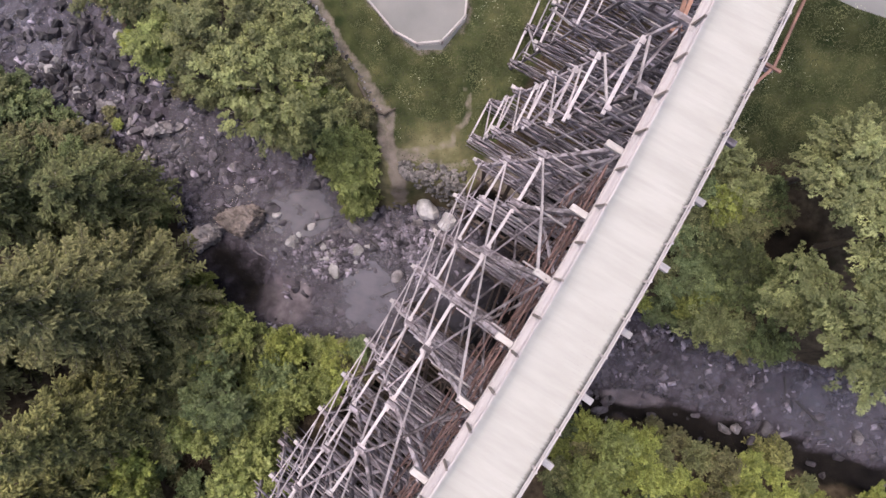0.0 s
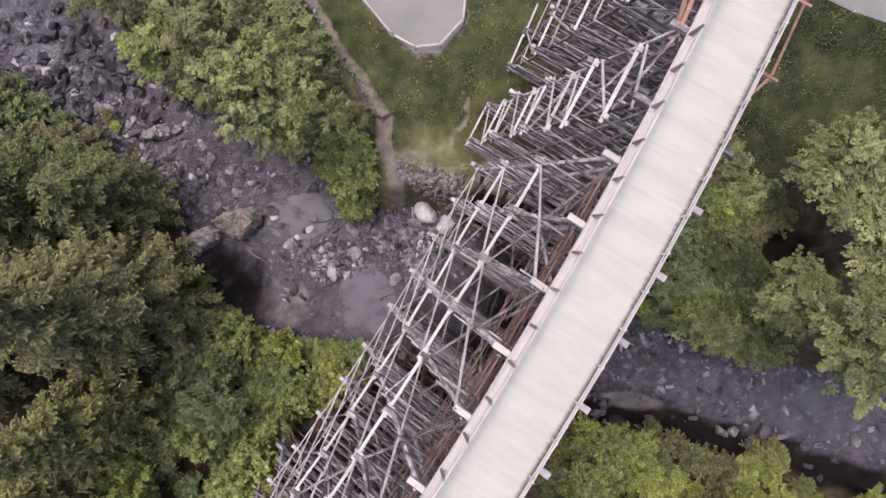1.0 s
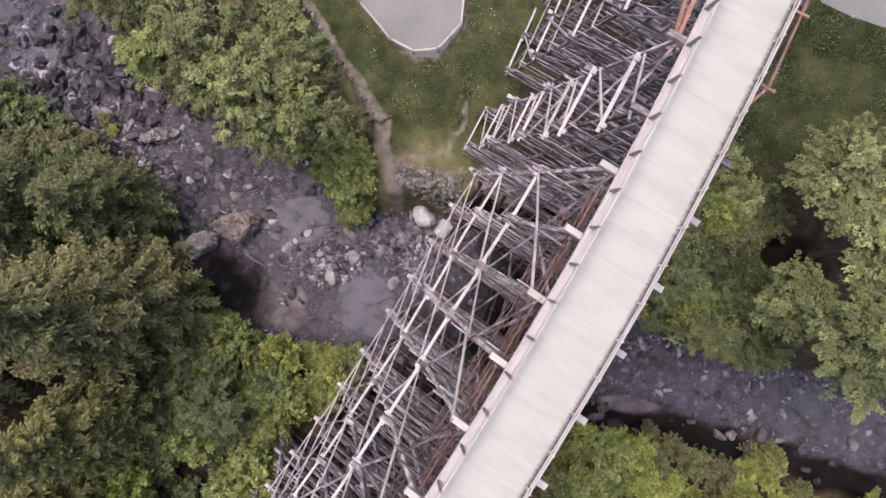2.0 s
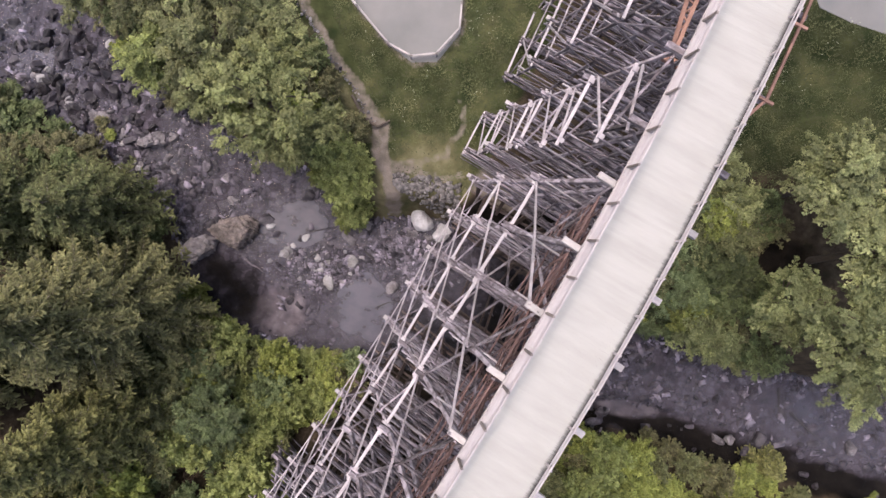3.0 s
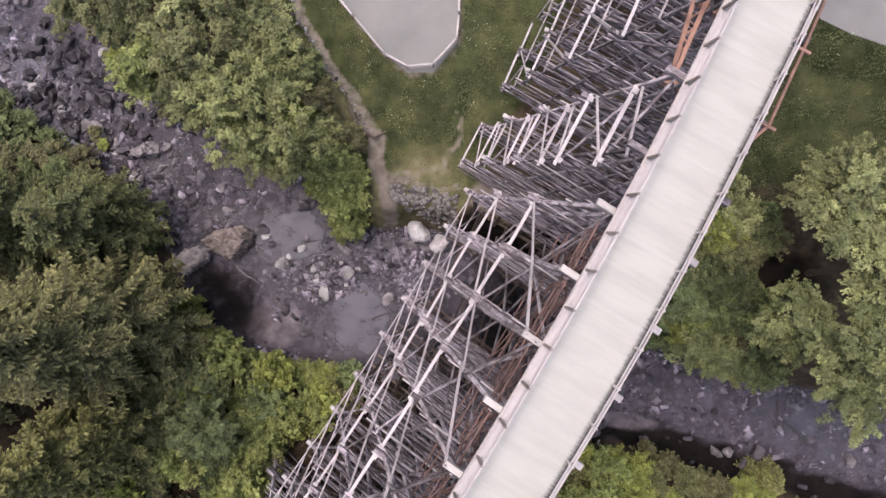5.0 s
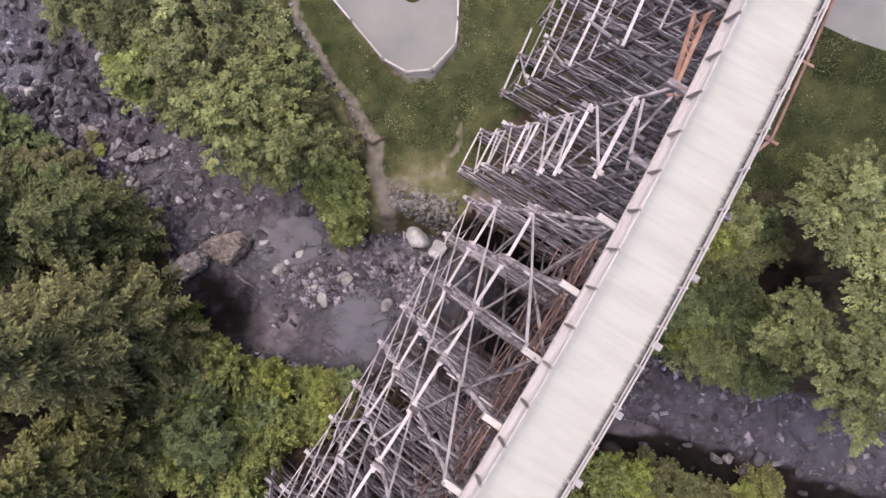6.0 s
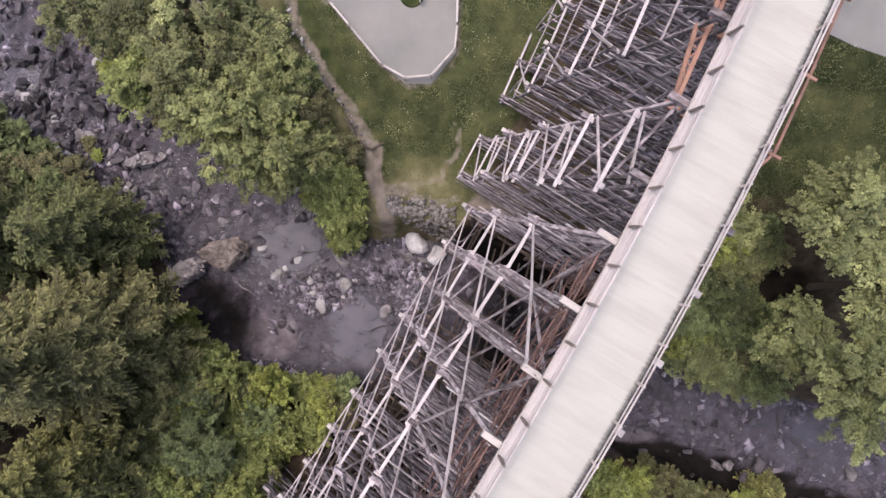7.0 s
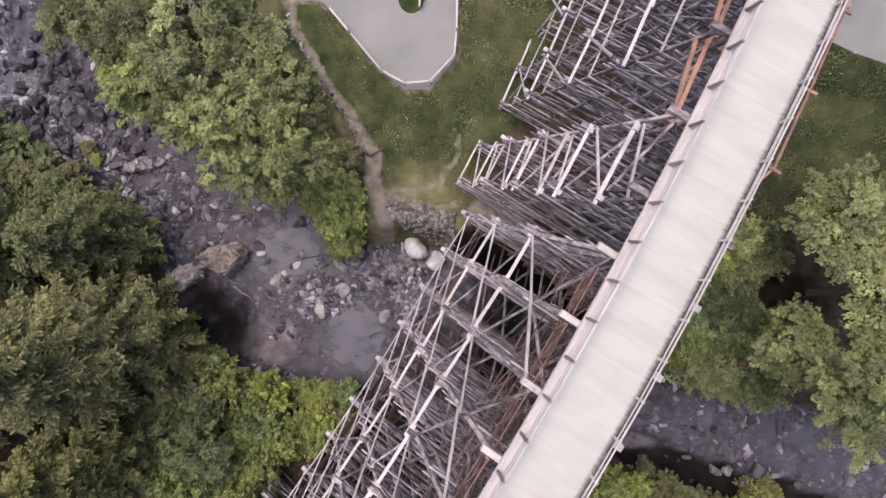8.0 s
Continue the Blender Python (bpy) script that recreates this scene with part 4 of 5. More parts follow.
# the big brown rock with its slab beside the pool
slab_rock(((-26.7, 4.9), (-25.3, 6.0), (-23.0, 6.4), (-21.8, 6.4), (-21.0, 5.8), (-21.2, 4.7), (-22.3, 3.5), (-23.4, 2.8), (-25.0, 3.4)), 2.3, (-0.12, 0.2), 47, BROWNROCK, "large rough brown rock standing in the river by the pool")
slab_rock(((-30.4, 2.4), (-29.0, 3.7), (-27.4, 4.3), (-25.9, 3.8), (-26.1, 2.8), (-27.3, 1.8), (-28.7, 1.0), (-29.7, 1.5)), 1.7, (0.05, 0.3), 42, SLABROCK, "large angular greyish brown rock slab leaning at the pool edge")
boulder(-1.9, 6.3, 1.65, rock_mesh("boulder", 43, WHITEROCK, 0.24, 0.7, 3, -2), "pale rounded boulder at the foot of the stone bank", turn=0.3, z=0.0)
boulder(0.3, 5.0, 1.2, rock_mesh("boulder", 44, WHITEROCK, 0.3, 0.7, 3, -1), "pale flat boulder at the foot of the stone bank", turn=0.2, z=0.0)
boulder(-10.2, 1.9, 0.62, PALES[0], "pale boulder on the gravel bar", z=0.0)
boulder(-12.6, -1.0, 0.95, PALES[1], "pale broken boulder on the gravel bar", z=0.0)
boulder(-17.7, 2.8, 0.5, PALES[2], "pale stone in shallow water", z=-0.1)
boulder(-19.6, 5.4, 0.7, PALES[3], "pale stone in shallow water", z=-0.1)
boulder(-33.8, 15.3, 1.45, rock_mesh("boulder", 52, GREYROCK, 0.6, 0.7, 4, 9), "pale layered rock beside the river channel", z=0.0)
boulder(-39.0, 26.8, 0.9, rock_mesh("boulder", 48, BOULDER, 0.2, 0.7, 2, 4), "bright pale rock under the bank trees", z=0.2)


def scatter_rocks(n, inside_of, sizes, kinds, label, lift=None, even=1.8, shore=(-99.0, 99.0), bend=lambda x: 0.0):
    done = 0
    while done < n:
        x, y = inside_of()
        y += bend(x)
        dn1, ds1 = banks(np.array([x]), np.array([y]))
        if max(dn1[0], ds1[0]) > 0.6:
            continue
        if dark_pool(x, y) < 1 or not shore[0] < ds1[0] < shore[1]:
            continue
        size = sizes[0] * (sizes[1] / sizes[0]) ** (rr.random() ** even)
        boulder(x, y, size, rr.choice(kinds), label, "boulder" if "boulder" in label else "river_stone", sink=0.3, z=None if lift is None else max(zed(x, y), lift))
        done += 1


scatter_rocks(120, lambda: (rr.uniform(-56, -29), rr.uniform(7, 33)), (0.3, 0.9), STONES[:6] + WETS[:3], "dark angular boulder in the rocky channel", -0.3, 1.3)
scatter_rocks(150, lambda: (rr.gauss(-42, 5.5), rr.gauss(22.0, 4)), (0.35, 1.25), STONES[:3] + WETS + WETS, "dark wet boulder in the rocky channel", -0.2, 1.2)
scatter_rocks(62, lambda: (rr.uniform(-50, -31), rr.uniform(8, 24)), (0.3, 0.95), GREYS + PALES[:1], "pale mauve-grey boulder along the channel shore", -0.15, 1.2, (-4.6, 0.4))
scatter_rocks(34, lambda: (rr.gauss(-13.4, 2.6), rr.gauss(0.8, 1.4)), (0.25, 0.62), PALES + GREYS[:2], "pale grey stone on the gravel bar")
scatter_rocks(26, lambda: (rr.uniform(-9, 8), rr.uniform(-2, 6.5)), (0.3, 0.8), STONES[:4] + GREYS, "dark river stone beside the trestle")
scatter_rocks(22, lambda: (rr.uniform(-34, -24), rr.uniform(4, 16)), (0.35, 1.0), STONES + GREYS, "grey river stone by the channel")
scatter_rocks(26, lambda: (rr.uniform(15, 52), rr.uniform(-25, -16)), (0.35, 0.95), STONES + GREYS[:1], "grey rock along the shaded south shore")
scatter_rocks(60, lambda: (rr.uniform(15, 50), rr.uniform(-18, -4)), (0.18, 0.6), STONES[:4] + WETS + WETS + PALES[:1], "grey stone near the river bank", -0.2, 2.0)

scatter_rocks(34, lambda: (rr.uniform(22, 30), rr.gauss(0, 0.5)), (0.25, 0.8), WETS + STONES[:3], "dark wet rock along the bank under the trees", -0.15, 1.4, bend=lambda x: -4.6 - 0.55 * (x - 22))
for x, y, size, me in ((33.0, -18.9, 1.0, GREYS[0]), (34.4, -18.7, 0.8, GREYS[2]), (37.9, -18.8, 1.25, STONES[3]), (48.6, -19.6, 1.1, GREYS[1])):
    boulder(x, y, size, me, "grey boulder standing in the dark water of the south shore", z=-0.1)
scatter_rocks(18, lambda: (rr.gauss(18.8, 1.2), rr.gauss(-15.4, 0.8)), (0.25, 0.8), WETS + STONES[:3], "dark wet rock beside the sand spit", -0.1, 1.4)

# cobbles too many to count
# angular chips: a flat-topped eight-cornered block each
CHIP_V = np.array([(sx * k, sy * k, z) for z, k in ((-0.7, 1.0), (0.8, 0.72)) for sx, sy in ((-1, -0.8), (0.8, -1), (1, 0.8), (-0.8, 1))])
CHIP_F = np.array([(0, 1, 5), (0, 5, 4), (1, 2, 6), (1, 6, 5), (2, 3, 7), (2, 7, 6), (3, 0, 4), (3, 4, 7), (4, 5, 6), (4, 6, 7)])
nr = np.random.default_rng(5)


def cobbles(name, xs, ys, sizes, tones, label, lift=0.0, grain=None):
    """Small stones lying on the bed, as one heap."""
    n = len(xs)
    shape = np.stack([nr.uniform(0.9, 1.5, n), nr.uniform(0.45, 0.9, n), nr.uniform(0.3, 0.6, n)], -1)[:, None]
    v = CHIP_V[None] * (1 + 0.4 * nr.standard_normal((n, len(CHIP_V), 1)).clip(-1.3, 1.3)) * shape * sizes[:, None, None]
    t = nr.uniform(0, 6.28, n) if grain is None else nr.normal(grain, 0.4, n)
    c, s = np.cos(t)[:, None], np.sin(t)[:, None]
    out = np.stack([v[..., 0] * c - v[..., 1] * s, v[..., 0] * s + v[..., 1] * c, v[..., 2]], -1)
    out += np.stack([xs, ys, height(xs, ys) + 0.15 * sizes + lift], -1)[:, None]
    f = (CHIP_F[None] + (np.arange(n) * len(CHIP_V))[:, None, None]).reshape(-1, 3)
    me = bpy.data.meshes.new(name)
    me.vertices.add(n * len(CHIP_V))
    me.vertices.foreach_set("co", out.astype(np.float32).ravel())
    me.loops.add(f.size)
    me.loops.foreach_set("vertex_index", f.astype(np.int32).ravel())
    me.polygons.add(len(f))
    me.polygons.foreach_set("loop_start", np.arange(0, f.size, 3, dtype=np.int32))
    me.polygons.foreach_set("loop_total", np.full(len(f), 3, np.int32))
    me.attributes.new("tone", "FLOAT", "POINT").data.foreach_set("value", np.repeat(tones, len(CHIP_V)).astype(np.float32))
    me.materials.append(STONE)
    me.update(calc_edges=True)
    return tagged(new(name, me), label, "stones", kind="stuff")


px, py = nr.uniform(-60, 60, 130000), nr.uniform(-30, 36, 130000)
a, b = banks(px, py)
keep = (np.maximum(a, b) < 0.5) & (dark_pool(px, py) > 1.05)
px, py, edge = px[keep], py[keep], np.maximum(a, b)[keep]
spot = lambda cx, cy, rx, ry, turn=0.0, power=1.0: np.exp(-((((px - cx) * math.cos(turn) + (py - cy) * math.sin(turn)) / rx) ** 2 + (((py - cy) * math.cos(turn) - (px - cx) * math.sin(turn)) / ry) ** 2) ** power)
# stones lie on the bars, along the shores and in the rocky channel; the pools are bare
dense = 0.11 + 0.5 * np.exp(-((edge + 0.4) / 0.8) ** 2) + 0.75 * spot(-13.4, 0.6, 4.4, 2.0, -0.35, 2) + 0.8 * spot(-4.2, 2.8, 4.6, 2.4, -0.2, 2) + 0.3 * spot(-25, 10.5, 7, 5)
dense += 0.45 * (px < -30) * np.exp(-((b[keep] + 2.0) / 2.6) ** 2) + 0.3 * (px < -28) + 0.7 * spot(19.5, -7.5, 5.5, 3.6) + 0.2 * (px > 13) + 0.4 * spot(-17.6, -3.6, 0.8, 3.2, 0.3)
dense *= (1 - 0.9 * spot(-17.2, 6.4, 4.4, 3.0, 0, 4)) * (1 - 0.95 * spot(-8.8, -4.0, 3.1, 4.0, 0, 4))
dense = dense * (1 - 0.99 * (px > 12) * (b[keep] > -3.2))
dense = 0.55 * dense * np.clip(0.65 + 1.2 * ripple(px, py, 1.5, 9.0), 0.03, 1.6)
keep = nr.random(len(px)) < dense
px, py = px[keep], py[keep]
cobbles("cobbles", px, py, 0.1 + 0.42 * nr.random(len(px)) ** 2.4, np.minimum(np.where(px < -27, 0.85, 1.0) * nr.choice([0.5, 1.0, 1.6, 2.6, 4.0], len(px), p=[0.28, 0.3, 0.24, 0.13, 0.05]), np.where(px > 12, 3.4, 9.0)), "grey cobbles scattered on the river bed", np.where(nr.random(len(px)) < 0.55, np.clip(-0.08 - height(px, py), 0, 0.4), 0.0))
bx2, by2 = nr.normal(-12.8, 2.4, 900), nr.normal(0.4, 1.3, 900)
cobbles("bar_cobbles", bx2, by2, 0.06 + 0.24 * nr.random(900) ** 2, nr.choice([1.2, 2.2, 3.6, 5.0], 900), "pale cobbles on the gravel bar")

rx2, ry2 = nr.normal(-4.0, 2.7, 1000), nr.normal(2.4, 1.6, 1000)
cobbles("shore_rubble", rx2, ry2, 0.06 + 0.34 * nr.random(1000) ** 2.3, nr.choice([0.9, 2.0, 3.4, 4.6], 1000, p=[0.15, 0.3, 0.35, 0.2]), "grey broken rubble on the shore beside the trestle", 0.05, -0.3)
rx3, ry3 = nr.normal(-2.6, 0.8, 260), nr.normal(0.8, 1.5, 260)
cobbles("pale_rubble", rx3, ry3, 0.06 + 0.3 * nr.random(260) ** 2, nr.choice([2.4, 3.6, 5.0], 260), "pale broken rubble at the foot of the trestle", 0.08, 1.1)

# flat broken slabs and stones lying on the bar and in the shallows
for x, y, size, turn, me, label in (
        (-10.1, 1.5, 0.8, 1.0, PALES[2], "pale angular stone at the head of the pool"),
        (-10.3, 3.9, 1.15, 2.4, GREYS[0], "grey fissured slab lying in the mud"),
        (-5.4, -1.7, 1.1, 1.9, GREYS[1], "grey tilted slab at the pool edge"),
        (-8.1, 5.8, 0.75, 0.4, GREYS[2], "smooth grey boulder under the bank tree"),
        (-19.0, 4.6, 0.55, 0.2, STONES[2], "dark stone in the shallow water"),
        (-17.1, 3.2, 0.5, 2.9, PALES[0], "pale flat stone in shallow water"),
        (-18.0, 2.2, 0.75, 0.9, PALES[4], "pale broken stone on the gravel bar"),
        (-15.6, 4.2, 0.62, 0.5, PALES[1], "pale stone in shallow water"),
        (-17.4, -3.2, 0.6, 0.0, WETS[1], "black wet stone on the mud flat"),
        (-20.2, 6.2, 1.0, 1.3, STONES[5], "dark stone beside the big brown rock"),
        (-15.2, 9.2, 1.0, 0.7, STONES[7], "dark mauve stone below the bank trees"),
        (-3.2, 4.7, 0.95, -0.1, GREYS[3], "grey flat slab in the shore rubble"),
        (-1.0, 4.3, 0.8, -0.15, GREYS[0], "grey flat slab in the shore rubble")):
    boulder(x, y, size, me, label, "boulder" if "boulder" in label else "river_stone", turn=turn, z=-0.05, tall=0.7)


def driftwood(points, thick, seed, mat=WETWOOD, label="dark waterlogged branch lying on the river bed"):
    """A bent limb, thick at its first point, stranded among the stones."""
    r = random.Random(seed)
    way = [Vector((x, y, max(zed(x, y), -0.05) + 0.12)) for x, y in points]
    line = [p for a, b in zip(way, way[1:]) for p in (a, a.lerp(b, 0.5) + Vector((r.uniform(-0.12, 0.12), r.uniform(-0.12, 0.12), 0.05)))] + [way[-1]]
    verts, faces = tube_arrays(line, [thick * (1 - 0.7 * k / (len(line) - 1)) for k in range(len(line))], 6)
    faces += [tuple(range(5, -1, -1)), tuple(range(len(verts) - 6, len(verts)))]
    at = Matrix.Translation(way[0])
    put(tagged(new("driftwood_branch", mesh_of("driftwood_branch", [v - way[0] for v in verts], faces, mat, True)), label, "driftwood", "stranded branches"), at=at)


driftwood(((-15.0, 1.9), (-13.3, 3.0)), 0.13, 1)
driftwood(((-13.8, 1.4), (-12.0, 1.7), (-10.3, 2.4)), 0.13, 2)
driftwood(((-8.6, 2.6), (-7.1, 1.5), (-5.2, 2.2)), 0.13, 3)
driftwood(((-15.1, 4.9), (-12.3, 5.5)), 0.09, 4)
driftwood(((-22.7, 1.6), (-21.9, 0.9), (-20.4, 0.0)), 0.15, 5, OLD, "bleached grey branch at the edge of the pool")
driftwood(((-7.0, -3.9), (-5.6, -3.3), (-4.4, -3.2)), 0.08, 6)

# the stone-pitched bank under the meadow
riprap = thing("riprap_bank", -1, 9, 4, "grey dry-stone pitching on the river bank", "stone bank")
for _ in range(290):
    u, v = rr.random(), rr.random()
    x, y = -4.9 + 7.4 * u, 11.0 - 0.9 * u ** 1.5 - (1.0 + 3.0 * u ** 0.6) * v
    size = rr.uniform(0.2, 0.42)
    m = Matrix.LocRotScale((x, y, zed(x, y) + 0.05), Euler((rr.uniform(-0.4, 0.4), rr.uniform(-0.4, 0.4), rr.uniform(0, 6.3))), (size, size, size))
    put(new("stone", rr.choice(PITCH)), riprap, m)

# low stone edge along the trail
edge_wall = thing("trail_edge", -9.5, 20, 7, "low rough stone edging along the earth trail", "wall")
line = [Vector((x - 0.5, y + 0.05)) for x, y in TRAIL[:7]]
for p, q in zip(line, line[1:]):
    for k in range(int((q - p).length / 0.24)):
        g = p.lerp(q, k * 0.24 / (q - p).length) + Vector((rr.gauss(0, 0.17), rr.gauss(0, 0.12)))
        size = 0.11 + 0.17 * rr.random() ** 2
        put(new("stone", rr.choice(PALES + GREYS + GREYS + STONES[:3])), edge_wall, Matrix.LocRotScale((g.x, g.y, zed(g.x, g.y) + 0.06), Euler((0, 0, rr.uniform(0, 6))), (size, size, size)))
put(new("log", mesh_of("log", *tube_arrays([(-9.4, 19.2, 7.2), (-8.4, 17.4, 6.9), (-7.5, 16.4, 6.75), (-6.6, 15.9, 6.7), (-5.3, 16.6, 6.8)], (0.16, 0.2, 0.2, 0.17, 0.1)), BARK)), edge_wall)

# drowned branches in the lower river
for pts in (((41.5, -15.6, 0.1), (43.6, -17.6, 0.12), (46.0, -19.4, 0.05)), ((40.2, -12.8, 0.1), (40.3, -14.4, 0.08), (40.2, -15.2, 0.0))):
    tagged(new("fallen_branch", mesh_of("fallen_branch", *tube_arrays(pts, (0.16, 0.12, 0.05)), WETWOOD)), "dark wet fallen branch lying in the river", "branch")

# ---- the rail fence round the loop ----
fence = thing("rail_fence", -3, 23, 8.4, "pale timber post-and-rail fence round the gravel loop", "fence")


def fence_run(line, z):
    for (ax, ay), (bx1, by1) in zip(line, line[1:]):
        n = max(1, round(math.hypot(bx1 - ax, by1 - ay) / 2.4))
        for k in range(n + 1):
            x, y = ax + (bx1 - ax) * k / n, ay + (by1 - ay) * k / n
            beam("post", (x, y, z - 0.3), (x, y, z + 0.95), 0.15, 0.15, PALE, fence, up=(1, 0, 0))
        for h in (0.45, 0.92):
            beam("rail", (ax, ay, z + h), (bx1, by1, z + h), 0.13 if h < 0.9 else 0.2, 0.14, END, fence, 0.2)


fence_run(FENCE, 8.4)
fence_run(((-1.6, 30.9), (-1.5, 34.5)), 8.45)
island = bmesh.new()
ring = [(-2.5 + 1.35 * math.cos(t) * (1 if math.sin(t) < 0 else 1.2), 31.9 + (1.6 if math.sin(t) < 0 else 4) * math.sin(t)) for t in [2 * math.pi * k / 28 for k in range(28)]]
hub = island.verts.new((-2.5, 32.4, 8.62))
rim = [island.verts.new((x, y, 8.36)) for x, y in ring]
mid_ring = [island.verts.new((x * 0.9 - 0.25, 32 + (y - 32) * 0.9, 8.54)) for x, y in ring]
for k in range(28):
    island.faces.new((rim[k - 1], rim[k], mid_ring[k], mid_ring[k - 1]))
    island.faces.new((mid_ring[k - 1], mid_ring[k], hub))
me = bpy.data.meshes.new("grass_island")
island.to_mesh(me)
me.materials.append(GROUND)
tagged(new("grass_island", me), "small grass island in the gravel loop", "lawn", kind="structure")

# ---- trees and shrubs ----
def crown_leaves(seed, radius, tall, clumps, per, leaf, clump=(0.5, 1.0), lobes=38, low=-0.3):
    """Leaves on flat sprays that fan out from the boughs of an uneven crown; returns rows for leaf_mesh and the spray centres."""
    g = np.random.default_rng(seed)

    def unit(v):
        return v / (np.linalg.norm(v, axis=1)[:, None] + 1e-9)

    d = unit(g.standard_normal((lobes * 6, 3)))
    d = d[d[:, 2] > low][:lobes]
    hub = d * (g.uniform(0.35, 0.92, len(d)))[:, None] * np.array([radius, radius, tall])
    hub[0] = (0, 0, tall * 0.55)
    girth = g.uniform(0.14, 0.3, len(d)) * radius
    own = g.integers(0, len(d), clumps)
    e = g.standard_normal((clumps, 3))
    e[:, 2] = np.abs(e[:, 2]) * 0.8 - 0.2
    e = unit(e)
    c = hub[own] + e * (girth[own] * (0.3 + 0.75 * g.random(clumps) ** 0.6))[:, None] * np.array([1, 1, 0.8])
    # each spray points away from its bough and from the stem, and sags at its tip
    flat = c * np.array([1, 1, 0]) / radius
    way = unit(e * np.array([1, 1, 0.35]) + 0.7 * flat + g.normal(0, 0.25, (clumps, 3)) * np.array([1, 1, 0.5]))
    side = unit(np.cross(way, np.array([0, 0, 1.0]) + g.normal(0, 0.3, (clumps, 3))))
    size = g.uniform(*clump, clumps) * 1.25
    ctone = g.uniform(0.66, 1.36, len(d))[own] * g.uniform(0.7, 1.28, clumps)
    n = clumps * per
    who = np.repeat(np.arange(clumps), per)
    q = g.random(n)
    hand = np.where(g.random(n) < 0.5, -1.0, 1.0)
    wide = hand * g.random(n) ** 0.8 * (0.62 - 0.42 * q) * (0.55 + 0.45 * np.abs(np.sin(q * 9 + who)))
    L = size[who][:, None]
    centre = c[who] + way[who] * (q[:, None] * 1.35 - 0.35) * L + side[who] * wide[:, None] * L
    centre[:, 2] -= (0.3 * q * q + 0.25 * wide * wide) * L[:, 0] - g.normal(0, 0.09, n)
    up = unit(np.array([0, 0, 1.0]) + 0.35 * e[who] + g.standard_normal((n, 3)) * 0.42)
    along = unit(np.cross(np.cross(up, way[who] + side[who] * (hand * g.uniform(0.2, 1.5, n))[:, None] + g.normal(0, 0.25, (n, 3))), up))
    across = np.cross(up, along)
    k = leaf * g.uniform(0.6, 1.25, n)[:, None]
    tone = ctone[who] * g.uniform(0.7, 1.3, n)
    return centre, along * k, across * k * 0.6, tone, c


def make_tree(name, label, category, x, y, base, tall, radius, mat, seed, clumps=170, per=70, leaf=0.17, clump=(0.5, 1.0), crown_part=0.62, stems=1, group=""):
    """A broad-leaved tree or shrub: tapered stems and limbs, and a crown of leaf clumps."""
    r = random.Random(seed)
    t = thing(name, x, y, base, label, category, group)
    at = Matrix.Translation((x, y, base))
    half = tall * crown_part / 2
    mid = Vector((0, 0, tall - half))
    centre, al, ac, tone, cl = crown_leaves(seed, radius, half, clumps, per, leaf, clump)
    centre = centre + np.array(mid)
    if stems > 1:
        # arching shoots that stand out of the mass
        g = np.random.default_rng(seed + 7)
        rows = [[centre], [al], [ac], [tone]]
        for _ in range(70):
            a = g.uniform(0, 6.283)
            out = np.array((math.cos(a), math.sin(a), 0)) * radius * g.uniform(0.3, 1.15)
            top_z = tall * g.uniform(0.6, 1.12) - 0.25 * np.linalg.norm(out)
            q = np.sort(g.uniform(0.45, 1, 34))
            P = out * q[:, None] + np.array((0, 0, 1)) * (top_z * (1 - (1 - q) ** 2))[:, None] + g.normal(0, 0.05, (34, 3))
            turn = np.where(np.arange(34) % 2, 1, -1)[:, None] * np.array((-math.sin(a), math.cos(a), 0)) + 0.6 * out / (np.linalg.norm(out) + 0.01) + g.normal(0, 0.3, (34, 3))
            turn /= np.linalg.norm(turn, axis=1)[:, None]
            across = np.cross(np.array((0, 0, 1.0)) + g.normal(0, 0.4, (34, 3)), turn)
            across /= np.linalg.norm(across, axis=1)[:, None]
            k = (leaf * 1.25 * g.uniform(0.7, 1.2, 34))[:, None]
            for store, add in zip(rows, (P + turn * k, turn * k, across * k * 0.5, g.uniform(0.9, 1.5) * g.uniform(0.7, 1.3, 34))):
                store.append(add)
        centre, al, ac, tone = (np.concatenate(store) for store in rows)
    put(new("crown", leaf_mesh("crown", centre, al, ac, tone, mat)), t, at)
    def limb(part_name, pts, radii, sides):
        put(new(part_name, mesh_of(part_name, *tube_arrays(pts, radii, sides), BARK, True)), t, at)

    thick = 0.022 * tall / max(1, stems ** 0.5)
    for k in range(stems):
        lean = Vector((r.uniform(-1, 1), r.uniform(-1, 1), 0)) * (0.1 * tall if stems == 1 else 0.3 * radius)
        top = mid + lean + Vector((0, 0, half * 0.4))
        limb("trunk" if stems == 1 else "stem", [(0, 0, -0.4), Vector((0, 0, tall * 0.25)) + lean * 0.3, mid * 0.75 + lean * 0.6, top], (thick * 1.3, thick, thick * 0.75, thick * 0.2), 7)
    for k in range(16 if stems == 1 else 0):
        end = Vector(cl[r.randrange(len(cl))]) + mid
        start = Vector((0, 0, min(mid.z * 0.9, end.z * r.uniform(0.45, 0.75))))
        bend = start.lerp(end, 0.5) + Vector((r.uniform(-0.4, 0.4), r.uniform(-0.4, 0.4), 0.3))
        limb("limb", [start, bend, end], (thick * 0.5, thick * 0.3, thick * 0.1), 5)
    return t


